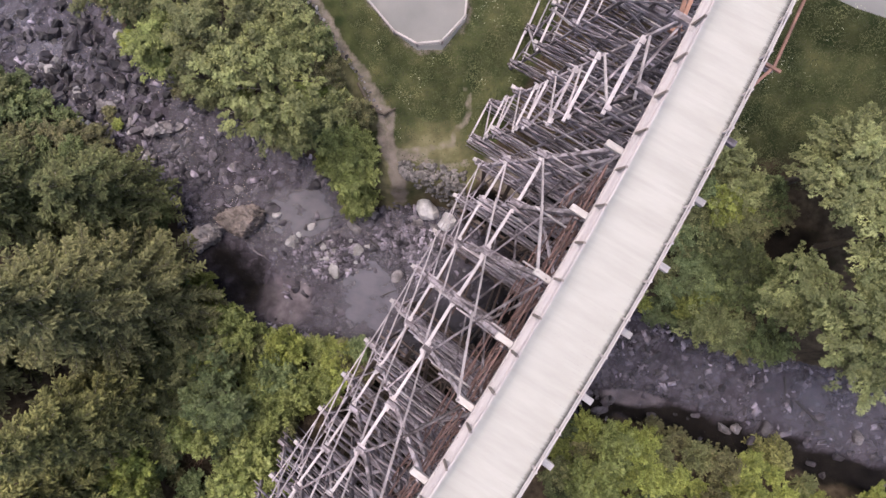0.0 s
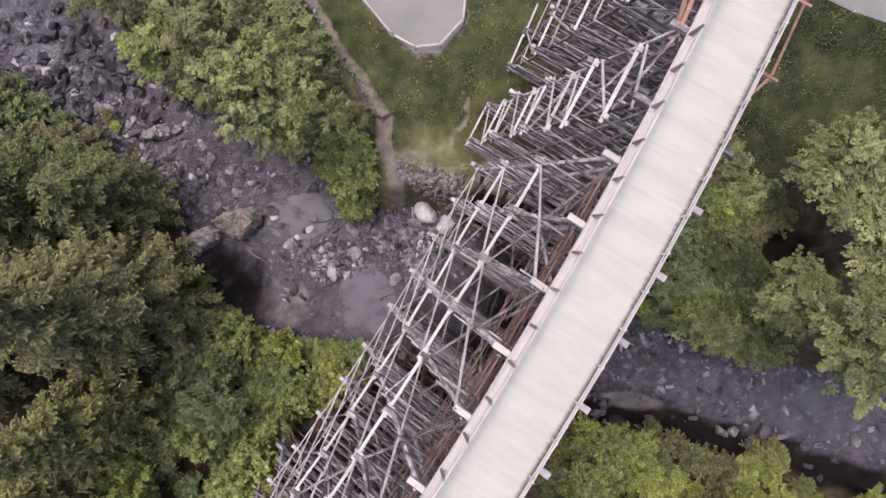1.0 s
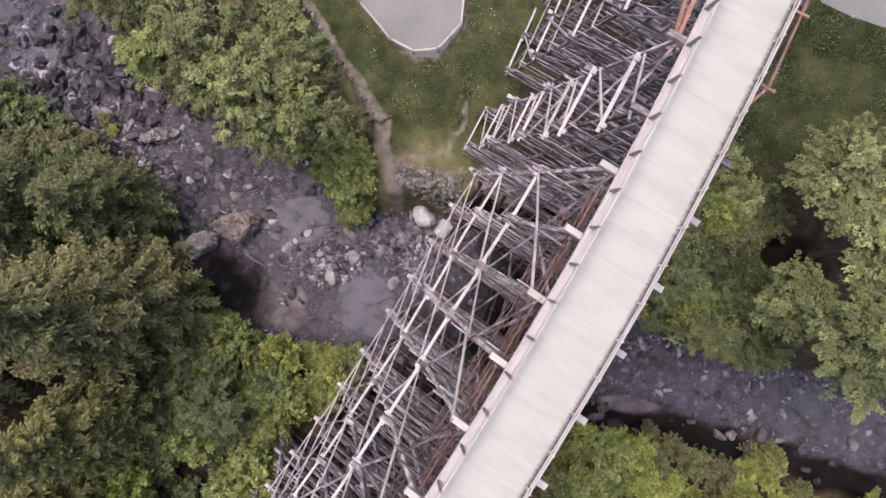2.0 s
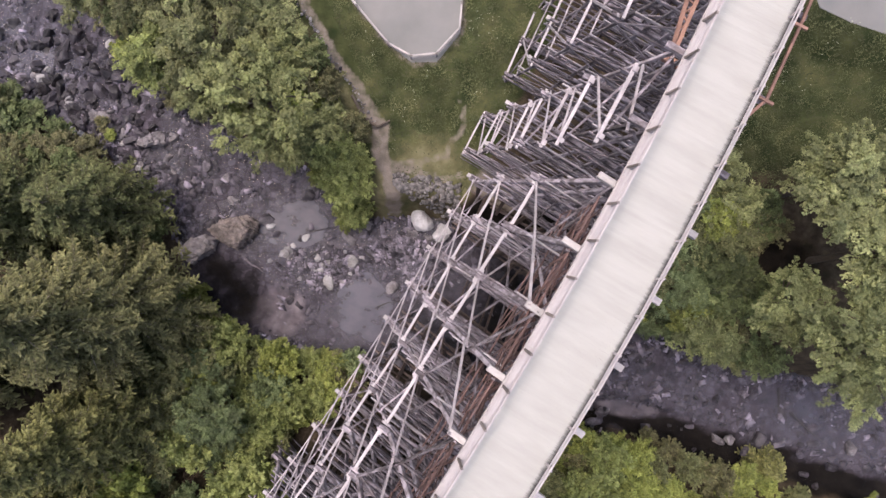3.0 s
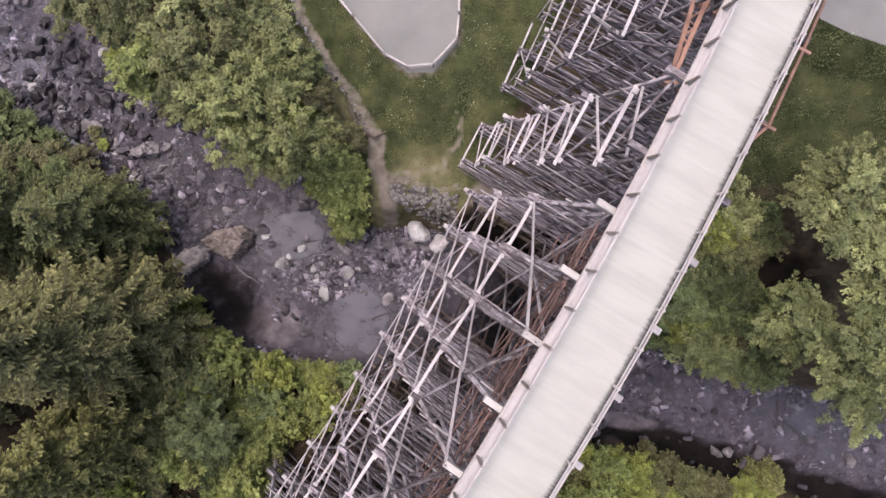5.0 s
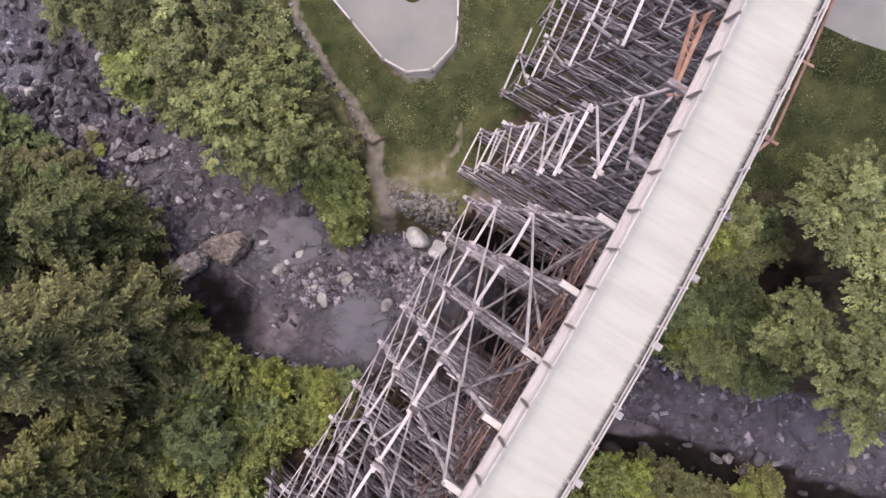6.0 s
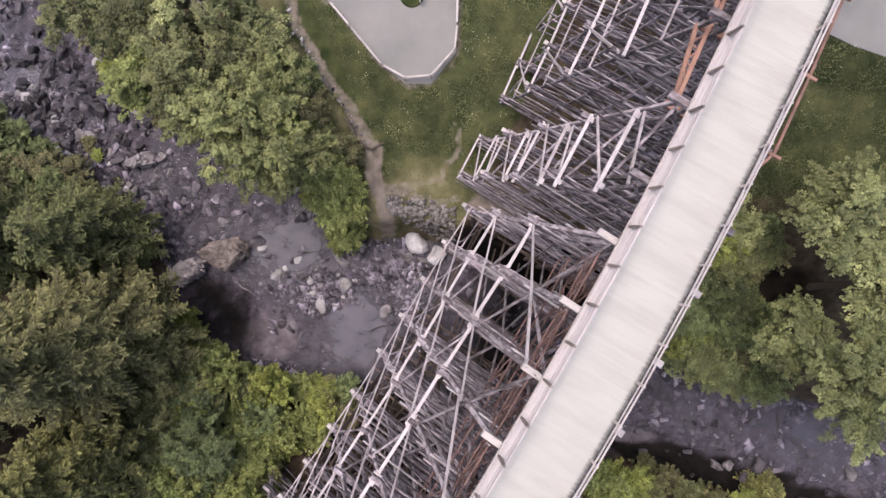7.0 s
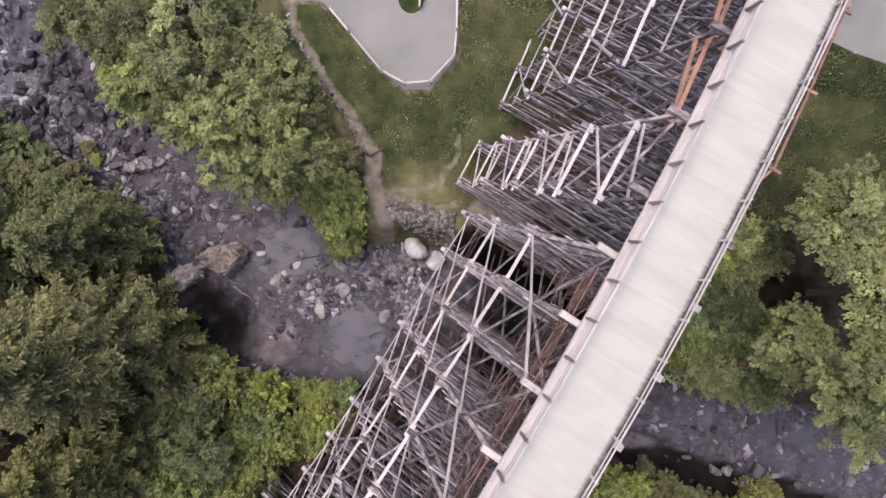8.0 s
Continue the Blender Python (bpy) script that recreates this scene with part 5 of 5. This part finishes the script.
def make_conifer(label, x, y, base, tall, radius, mat, seed, droop=0.35, step=0.5, arms=9, spray=0.188, group=""):
    """A conifer: whorls of drooping boughs, each set with sprays of needles."""
    r = random.Random(seed)
    g = np.random.default_rng(seed)
    t = thing("conifer", x, y, base, label, "tree", group)
    at = Matrix.Translation((x, y, base))
    verts, faces = [], []

    def limb(pts, radii, sides):
        v, f = tube_arrays(pts, radii, sides)
        o = len(verts)
        verts.extend(v)
        faces.extend(tuple(o + q for q in p) for p in f)

    put(new("trunk", mesh_of("trunk", *tube_arrays([(0, 0, -0.4), (0.1, 0, tall * 0.5), (0, 0.1, tall)], (tall * 0.014, tall * 0.009, 0.03), 8), BARK, True)), t, at)
    C, A, B, T = [], [], [], []
    z = tall * 0.14
    while z < tall - 0.3:
        f = 1 - z / tall
        for k in range(int(arms * (0.8 + 0.55 * f)) if f > 0.15 else 5):
            a = r.uniform(0, 6.283)
            length = radius * min(1.0, 1.25 * f ** 0.75) * r.uniform(0.6, 1.08)
            rise = r.uniform(-0.1, 0.25) - droop * f
            out = Vector((math.cos(a), math.sin(a), 0))
            pts = [Vector((0, 0, z)) + out * (length * q) + Vector((0, 0, length * (rise * q + 0.28 * q * q * (0.5 if droop > 0.3 else -0.6)))) for q in (0, 0.35, 0.7, 1.0)]
            limb(pts, (0.05 + 0.012 * length, 0.04, 0.025, 0.008), 4)
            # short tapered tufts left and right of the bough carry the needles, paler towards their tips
            twigs = int(5 + length / 0.27)
            tq = (np.arange(twigs) + g.uniform(0.2, 0.9, twigs)) / twigs * 0.9 + 0.1
            tside = np.where(np.arange(twigs) % 2, 1.0, -1.0)
            treach = g.uniform(0.55, 1.2, twigs) * (0.45 + 0.75 * (1 - tq) ** 0.6) * min(1.0, 0.35 + length / 6)
            tout, tdrop = g.uniform(0.4, 1.3, twigs), g.uniform(-0.15, 0.45, twigs)
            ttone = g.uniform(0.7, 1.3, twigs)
            per = 15
            n = twigs * per
            tw = np.repeat(np.arange(twigs), per)
            q, frac = tq[tw], np.tile((np.arange(per) + 0.5) / per, twigs)
            side = np.array((-math.sin(a), math.cos(a), 0))
            way = side * tside[:, None] + np.array(out) * tout[:, None] - np.array((0, 0, 1)) * tdrop[:, None]
            way = (way / np.linalg.norm(way, axis=1)[:, None])[tw]
            P = np.array([np.interp(q, (0, 0.35, 0.7, 1), [p[c] for p in pts]) for c in range(3)]).T
            P = P + way * (treach[tw] * frac)[:, None] + g.normal(0, 0.05, (n, 3)) * (1.3 - frac)[:, None]
            D = way + g.normal(0, 0.27, (n, 3))
            D /= np.linalg.norm(D, axis=1)[:, None]
            U = np.array((0, 0, 1.0)) + g.standard_normal((n, 3)) * 0.35
            W = np.cross(U, D)
            W /= np.linalg.norm(W, axis=1)[:, None]
            s = spray * g.uniform(0.7, 1.2, n)[:, None]
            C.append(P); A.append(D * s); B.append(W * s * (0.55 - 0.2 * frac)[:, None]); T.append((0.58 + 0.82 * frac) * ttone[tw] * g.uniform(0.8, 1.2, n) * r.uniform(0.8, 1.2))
        z += step * r.uniform(0.7, 1.3)
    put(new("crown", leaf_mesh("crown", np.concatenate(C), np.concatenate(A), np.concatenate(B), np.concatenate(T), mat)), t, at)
    tagged(put(new("branchwork", mesh_of("branchwork", verts, faces, TWIG, True)), t, at), kind="stuff")
    return t


make_conifer("tall dark green fir with drooping boughs above the river", -32.6, -4.2, zed(-32.6, -4.2), 31, 8.6, NEEDLE, 1, arms=10, group="firs")
make_conifer("olive green young fir on the slope", -32.6, -15.2, zed(-32.6, -15.2), 26, 5.8, FIR, 2, group="firs")
make_conifer("olive green young fir on the slope", -36.8, -23.4, zed(-36.8, -23.4), 22, 5.6, FIR, 6, group="firs")
make_conifer("broad green cedar beside the river", -36.2, 6.2, zed(-36.2, 6.2), 17, 6.8, CEDAR, 3, droop=0.2, group="cedars")
make_conifer("broad green cedar beside the river", -45.5, 6.0, zed(-45.5, 6), 20, 7.0, CEDAR, 4, droop=0.2, group="cedars")
make_conifer("tall olive green fir on the slope", -45, -9, zed(-45, -9), 30, 7.5, NEEDLE, 5, group="firs")

make_conifer("small bright green fir sapling among the south bank shrubs", 38.4, -21.8, zed(38.4, -21.8), 5.5, 2.6, FIR, 9, droop=0.1, step=0.3, arms=7, spray=0.15, group="firs")

# broad-leaved trees
TREES = (
    (-15.9, 15.8, 22.6, 7.2, MAPLE, 230, "bright green maple with a full rounded crown on the bank"),
    (-21.4, 21.6, 21.4, 5.0, ALDER, 150, "green alder on the river bank"),
    (-27.4, 20.6, 17.8, 3.0, LIME, 110, "lime green sapling tree leaning over the channel"),
    (-26.4, 26.0, 17.5, 5.2, ALDER, 160, "green alder leaning over the channel"),
    (-22.5, 28.5, 19.5, 5.0, GREYLEAF, 140, "pale green willow behind the river trees"),
    (-32.5, 28.5, 15.5, 5.0, ALDER, 150, "green alder leaning over the channel"),
    (-17.6, 26.4, 15.0, 3.2, GREYLEAF, 90, "pale green willow beside the trail"),
    (36.2, 8.9, 22.0, 4.9, GREYLEAF, 300, "pale green broad-leaved tree beside the meadow"),
    (39.6, 2.0, 22.0, 3.6, GREYLEAF, 170, "pale green broad-leaved tree on the bank"),
    (37.8, -6.0, 22.6, 6.2, BANKLEAF, 270, "dense green tree overhanging the river"),
    (33.8, -2.2, 18.2, 3.5, BANKLEAF, 130, "green young tree at the edge of the bank thicket"),
    (30.8, 0.6, 10.6, 2.8, DARKLEAF, 90, "low dark green tree in the bank thicket"),
    (43.5, -6.0, 20.0, 6.0, BANKLEAF, 170, "dense green tree overhanging the river"),
    (41.5, 9.6, 21.5, 5.6, GREYLEAF, 200, "pale green broad-leaved tree beside the meadow"),
    (47.0, 7.0, 22.0, 6.0, GREYLEAF, 150, "pale green broad-leaved tree beside the meadow"),
    (-28.8, -13.8, 10.5, 3.4, ALDER, 90, "low blue-green tree among the bank shrubs"),
    (-22.6, -14.6, 13.6, 3.0, MINT, 110, "low soft green tree among the bank shrubs"),
    (-29.6, -18.8, 11.0, 3.0, ALDER, 90, "low blue-green tree among the bank shrubs"),
    (-20.6, -18.6, 9.0, 3.0, LIME, 90, "low bright green tree among the bank shrubs"),
    (-26.8, -10.4, 7.2, 2.6, BUSH, 70, "low bright green tree among the bank shrubs"),
    (28.6, -6.2, 10.2, 3.4, BANKLEAF, 120, "low green tree at the river edge"),
)
GROWN = {}
for k, (x, y, top, radius, mat, clumps, label) in enumerate(TREES):
    base = zed(x, y)
    GROWN[k] = make_tree("broadleaf_tree", label, "tree", x, y, base, top - base, radius, mat, 100 + k, clumps=int(clumps * (1.5 if mat is MAPLE else 1.15)), per=62 if mat is MAPLE else 72, leaf=0.17 if mat is MAPLE else 0.145, clump=(0.5, 1.1), group="bank trees")



def bare_twigs(start, end, n, seed, thick=0.035):
    """A dead limb from start to end with n bare side twigs, as vertices and faces."""
    r = random.Random(seed)
    verts, faces = [], []

    def add(points, radii, sides=4):
        v, f = tube_arrays(points, radii, sides)
        o = len(verts)
        verts.extend(v)
        faces.extend(tuple(o + q for q in p) for p in f)

    start, end = Vector(start), Vector(end)
    way = end - start
    side = way.cross(Vector((0, 0, 1))).normalized()
    add([start, start.lerp(end, 0.5) + Vector((0, 0, 0.06 * way.length)), end], (thick, thick * 0.7, thick * 0.25), 5)
    for k in range(n):
        f = 0.15 + 0.8 * (k + r.random()) / n
        p = start.lerp(end, f) + Vector((0, 0, 0.1 * way.length * (f - f * f) * 2))
        d = (way.normalized() * r.uniform(0.5, 1.1) + side * r.choice((-1, 1)) * r.uniform(0.4, 1.1) + Vector((0, 0, r.uniform(-0.1, 0.4)))) * way.length * r.uniform(0.2, 0.42) * (1.1 - 0.5 * f)
        add([p, p + d * 0.5 + Vector((0, 0, 0.03)), p + d], (thick * 0.6, thick * 0.45, thick * 0.15))
    return verts, faces


def dead_limb(tree, start, end, n, seed):
    """A bare limb that sticks out of a tree's crown."""
    at = WHERE[tree.name]
    verts, faces = bare_twigs(start, end, n, seed, 0.05)
    put(tagged(new("dead_limb", mesh_of("dead_limb", [v - at.translation for v in verts], faces, TWIG, True)), "bare grey dead limb"), tree, at)


dead_limb(GROWN[0], (-16.6, 15.6, 14.0), (-21.6, 13.6, 13.6), 11, 1)
dead_limb(GROWN[0], (-16.8, 16.2, 14.4), (-21.0, 16.2, 14.6), 8, 2)
dead_limb(GROWN[4], (-21.6, 27.6, 19.2), (-19.4, 25.2, 19.6), 9, 3)
dead_limb(GROWN[4], (-21.8, 27.2, 19.3), (-18.6, 27.0, 19.8), 8, 4)

# leafless shrubs
def dead_shrub(x, y, stems, label):
    base = zed(x, y)
    dead = thing("dead_shrub", x, y, base, label, "shrub")
    for k in range(stems):
        a, reach = 2.4 * k, 1.1 + 0.12 * (k % 4)
        top = Vector((x + reach * math.cos(a), y + reach * math.sin(a), base + 2.6 + 0.2 * (k % 3)))
        put(new("stem", mesh_of("stem", *bare_twigs((x + 0.1 * math.cos(a), y + 0.1 * math.sin(a), base - 0.1), top, 8, 40 + k), TWIG if y > 0 else BRUSH, True)), dead)


dead_shrub(32.0, 6.0, 9, "leafless grey-brown dead shrub beside the meadow trees")
dead_shrub(-26.0, -20.6, 14, "leafless reddish brown dead brush among the bank shrubs")

# shrubs: a few built, the rest are copies of them
KINDS = {}
for key, mat, seed in (("a", BUSH, 301), ("b", BUSH, 302), ("c", DARKLEAF, 303), ("d", ALDER, 304), ("e", DRYLEAF, 305), ("f", GREYLEAF, 306), ("m", MINT, 307), ("n", MINT, 308), ("y", LIME, 309)):
    words = {"a": "bright green leafy shrub", "b": "yellow-green leafy shrub", "c": "dark green alder sapling", "d": "green alder sapling", "e": "brownish dry shrub", "f": "pale grey-green willow sapling", "m": "soft mint-green leafy shrub", "n": "pale mint-green leafy shrub", "y": "light green leafy shrub"}[key]
    kind_name = "sapling" if key in "cdf" else "shrub"
    KINDS[key] = [make_tree(kind_name, words + " on the river bank", kind_name, 0, 0, -60, 3.4, 2.0, mat, seed, clumps=75, per=36, leaf=0.125, clump=(0.28, 0.6), crown_part=0.8, stems=4, group="bank shrubs"), False]


def shrub(key, x, y, size, tall=1.0):
    z = zed(x, y)
    src, used = KINDS[key]
    m = Matrix.LocRotScale((x, y, z), Euler((0, 0, rr.uniform(0, 6.28))), (size, size, size * tall))
    ob = src
    if used:
        ob = copy_thing(src, m)
    KINDS[key][1] = True
    ob.matrix_basis = m
    return ob


def thicket(n, x0, x1, y0, y1, keys, sizes, shore_s=None, shore_n=None, gap=1.5, avoid=(), tall=(0.75, 1.15)):
    """Shrubs spread over a stretch of bank, no nearer to each other than gap; the shores give the least distance from the water."""
    spots, tries = [], 0
    while len(spots) < n and tries < 4000:
        tries += 1
        x, y = rr.uniform(x0, x1), rr.uniform(y0, y1)
        a, b = banks(np.array([x]), np.array([y]))
        if shore_s is not None and not shore_s[0] < b[0] < shore_s[1] or shore_n is not None and not shore_n[0] < a[0] < shore_n[1]:
            continue
        if -9.5 < math.hypot(x - CX, y - CY) - RAD < 11:
            continue
        if any(math.hypot(x - p, y - q) < gap for p, q in spots) or any(math.hypot(x - p, y - q) < g for p, q, g in avoid):
            continue
        spots.append((x, y))
        shrub(rr.choice(keys), x, y, rr.uniform(*sizes), rr.uniform(*tall))


thicket(60, -34, -4, -36, -4, "abbymndy", (0.7, 1.35), shore_s=(0.3, 26), gap=2.4, avoid=[(-26.0, -20.6, 2.6)], tall=(0.95, 1.6))
thicket(60, -34, -4, -36, -4, "ccdee", (0.35, 0.7), shore_s=(0.3, 26), gap=1.7, avoid=[(-26.0, -20.6, 2.0)])
thicket(14, 19, 30, 4, 14, "edfd", (0.5, 0.9), shore_n=(6, 22), gap=1.5)
thicket(8, -13, -6, -14, -9.5, "eeb", (0.5, 0.8), shore_s=(0.5, 5), gap=1.4)
thicket(16, -8, 4, -26, -10, "abdce", (0.5, 0.9), shore_s=(0.5, 14), gap=2.0)
thicket(70, 12, 56, -36, -17, "aabddec", (0.6, 1.15), shore_s=(0.9, 11), gap=2.1, tall=(0.9, 1.5))
thicket(50, 12, 56, -36, -17, "ccdee", (0.35, 0.65), shore_s=(0.9, 11), gap=1.6)
thicket(30, 20, 34, -8, 8, "cdadmefm", (0.55, 1.25), shore_n=(0.3, 16), gap=2.0, avoid=[(36.5, 2.0, 4.4)])
for x, y, size, key in ((-12.8, 20.4, 0.6, "e"), (-11.4, 18.0, 0.55, "b"), (-14.2, 23.0, 0.6, "b"), (-15.0, 25.0, 0.5, "e"), (-10.4, 16.4, 0.6, "e"), (-13.4, 21.8, 0.45, "b"), (-9.2, 14.2, 0.5, "e")):
    shrub(key, x, y, size)
thicket(12, 18, 32, 2, 12, "cdfe", (0.6, 1.0), shore_n=(3, 18), gap=2.0)
thicket(48, -60, -30, 4, 22, "ccccde", (0.55, 1.1), shore_s=(0.8, 10), gap=1.8)
thicket(36, -40, -9, 9, 32, "cdae", (0.6, 1.2), shore_n=(0.3, 7), gap=1.9)
for x, y, size, key in ((-30.8, -1.0, 0.9, "c"), (-39.3, 17.2, 0.42, "e"), (-38.2, 15.8, 0.36, "b"), (-38.9, 16.4, 0.3, "e"), (-27.2, -9.0, 1.7, "d"), (-29.4, -10.6, 1.9, "d"), (-25.2, -11.8, 1.6, "m"), (-31.6, -10.4, 1.8, "c"), (-26.2, -8.0, 1.4, "a"), (-27.9, -2.8, 0.9, "a"), (-26.5, -4.9, 0.9, "b"), (-24.6, -6.6, 0.85, "b"), (-22.4, -8.4, 0.8, "a"), (-19.6, -9.4, 0.8, "b"), (-16.5, -9.8, 0.7, "a"), (-13.4, -10.2, 0.75, "b"), (-10.8, -10.4, 0.7, "b"), (-8.8, -10.6, 0.6, "e"), (-11.8, -12.6, 1.0, "a"), (-9.2, -12.8, 0.8, "e"), (-9.7, 9.8, 1.3, "y"), (-9.5, 7.6, 1.1, "y"), (-10.4, 12.2, 1.3, "y"), (-11.2, 10.4, 1.1, "y"), (32.4, -0.8, 1.2, "c"), (35.2, -3.2, 1.5, "c"), (33.8, -8.6, 1.0, "d"), (35.4, -8.4, 1.2, "c"), (31.8, -2.0, 1.3, "c"), (36.8, -1.6, 1.2, "c"), (-10.4, 6.6, 0.8, "a"), (-8.7, 11.8, 0.9, "y"), (35.0, 5.2, 0.8, "e"), (33.0, 5.2, 0.9, "e"), (31.0, 4.0, 1.1, "d"), (29.2, 2.0, 1.0, "c"), (32.2, 0.4, 0.9, "e"), (33.5, 7.5, 0.8, "c"), (-9.4, 15.6, 0.9, "e"), (-14, 22.5, 1.2, "c"), (-16.5, 24, 1.2, "d"), (-12.6, 20.0, 1.1, "e")):
    shrub(key, x, y, size)

# the fullest light green shrubs stand above the rest
for x, y, size, key, tall in ((-22.6, -8.0, 1.35, "y", 1.5), (-18.6, -9.6, 0.9, "y", 1.1), (-25.0, -17.4, 1.35, "y", 1.7), (-18.2, -21.8, 1.6, "y", 1.7), (-31.2, -21.4, 1.5, "a", 1.6), (-34.4, -20.0, 1.6, "n", 1.5),
                              (-15.8, -13.8, 1.1, "y", 1.5), (18.5, -19.6, 1.25, "y", 1.4), (16.4, -22.8, 1.4, "y", 1.4), (21.4, -20.8, 1.0, "a", 1.3), (24.2, -18.6, 0.7, "e", 1.0)):
    shrub(key, x, y, size, tall)

# ---- meadow grass and flowers ----
n = 90000
x, y = nr.uniform(-14, 62, n), nr.uniform(8, 44, n)
a, b = banks(x, y)
ring_a, ring_b = inside(x, y, LOT_EDGE), inside(x, y, YARD_EDGE)
under = np.hypot(x - CX, y - CY) - RAD
keep = ((under < -9) | (under > 10.5)) & (a > 2.5) & ~ring_a & ~ring_b & (to_line(x, y, TRAIL) > 0.9) & (to_line(x, y, TRACK) > 0.5) & (x > np.interp(y, (8, 16, 33), (-5, -6, -14)))
keep &= (nr.random(n) > 0.85 * np.exp(-(((x + 0.6) / 5.2) ** 2 + ((y - 12.4) / 2.6) ** 2) ** 2))
x, y = x[keep], y[keep]
clump_tone = 0.75 + 0.45 * ripple(x, y, 1.7, 2.0) + 0.4 * ripple(x, y, 0.6, 8.0)
t = nr.uniform(0, 6.28, len(x))
lean = np.stack([np.cos(t), np.sin(t), nr.uniform(0.1, 0.7, len(x))], -1)
lean *= (nr.uniform(0.08, 0.2, len(x)) / np.linalg.norm(lean, axis=1))[:, None]
wide_v = np.stack([-np.sin(t), np.cos(t), 0 * t], -1) * 0.045
centre = np.stack([x, y, height(x, y) + 0.06], -1)
tagged(new("grass", leaf_mesh("grass", centre, lean, wide_v, np.clip(0.25 + clump_tone, 0.65, 1.6) * nr.uniform(0.88, 1.14, len(x)), GRASSLEAF)), "rough green meadow grass", "grass", kind="stuff")
# flower heads stand in small clusters
pick = nr.random(len(x)) < np.clip(0.001 + (0.013 + 0.007 * (x > 15)) * ripple(x, y, 2.0, 6.0), 0, 1)
heads = nr.integers(1, 8, pick.sum())
x, y = np.repeat(x[pick], heads), np.repeat(y[pick], heads)
x, y = x + nr.normal(0, 0.38, len(x)), y + nr.normal(0, 0.38, len(y))
k = nr.uniform(0.03, 0.068, len(x))
tagged(new("flowers", leaf_mesh("flowers", np.stack([x, y, height(x, y) + 0.28], -1), np.stack([k, 0 * k, 0 * k], -1), np.stack([0 * k, k, 0 * k + 0.01], -1), np.ones(len(x)), FLOWER)), "white flower heads in the meadow", "flowers", kind="stuff")
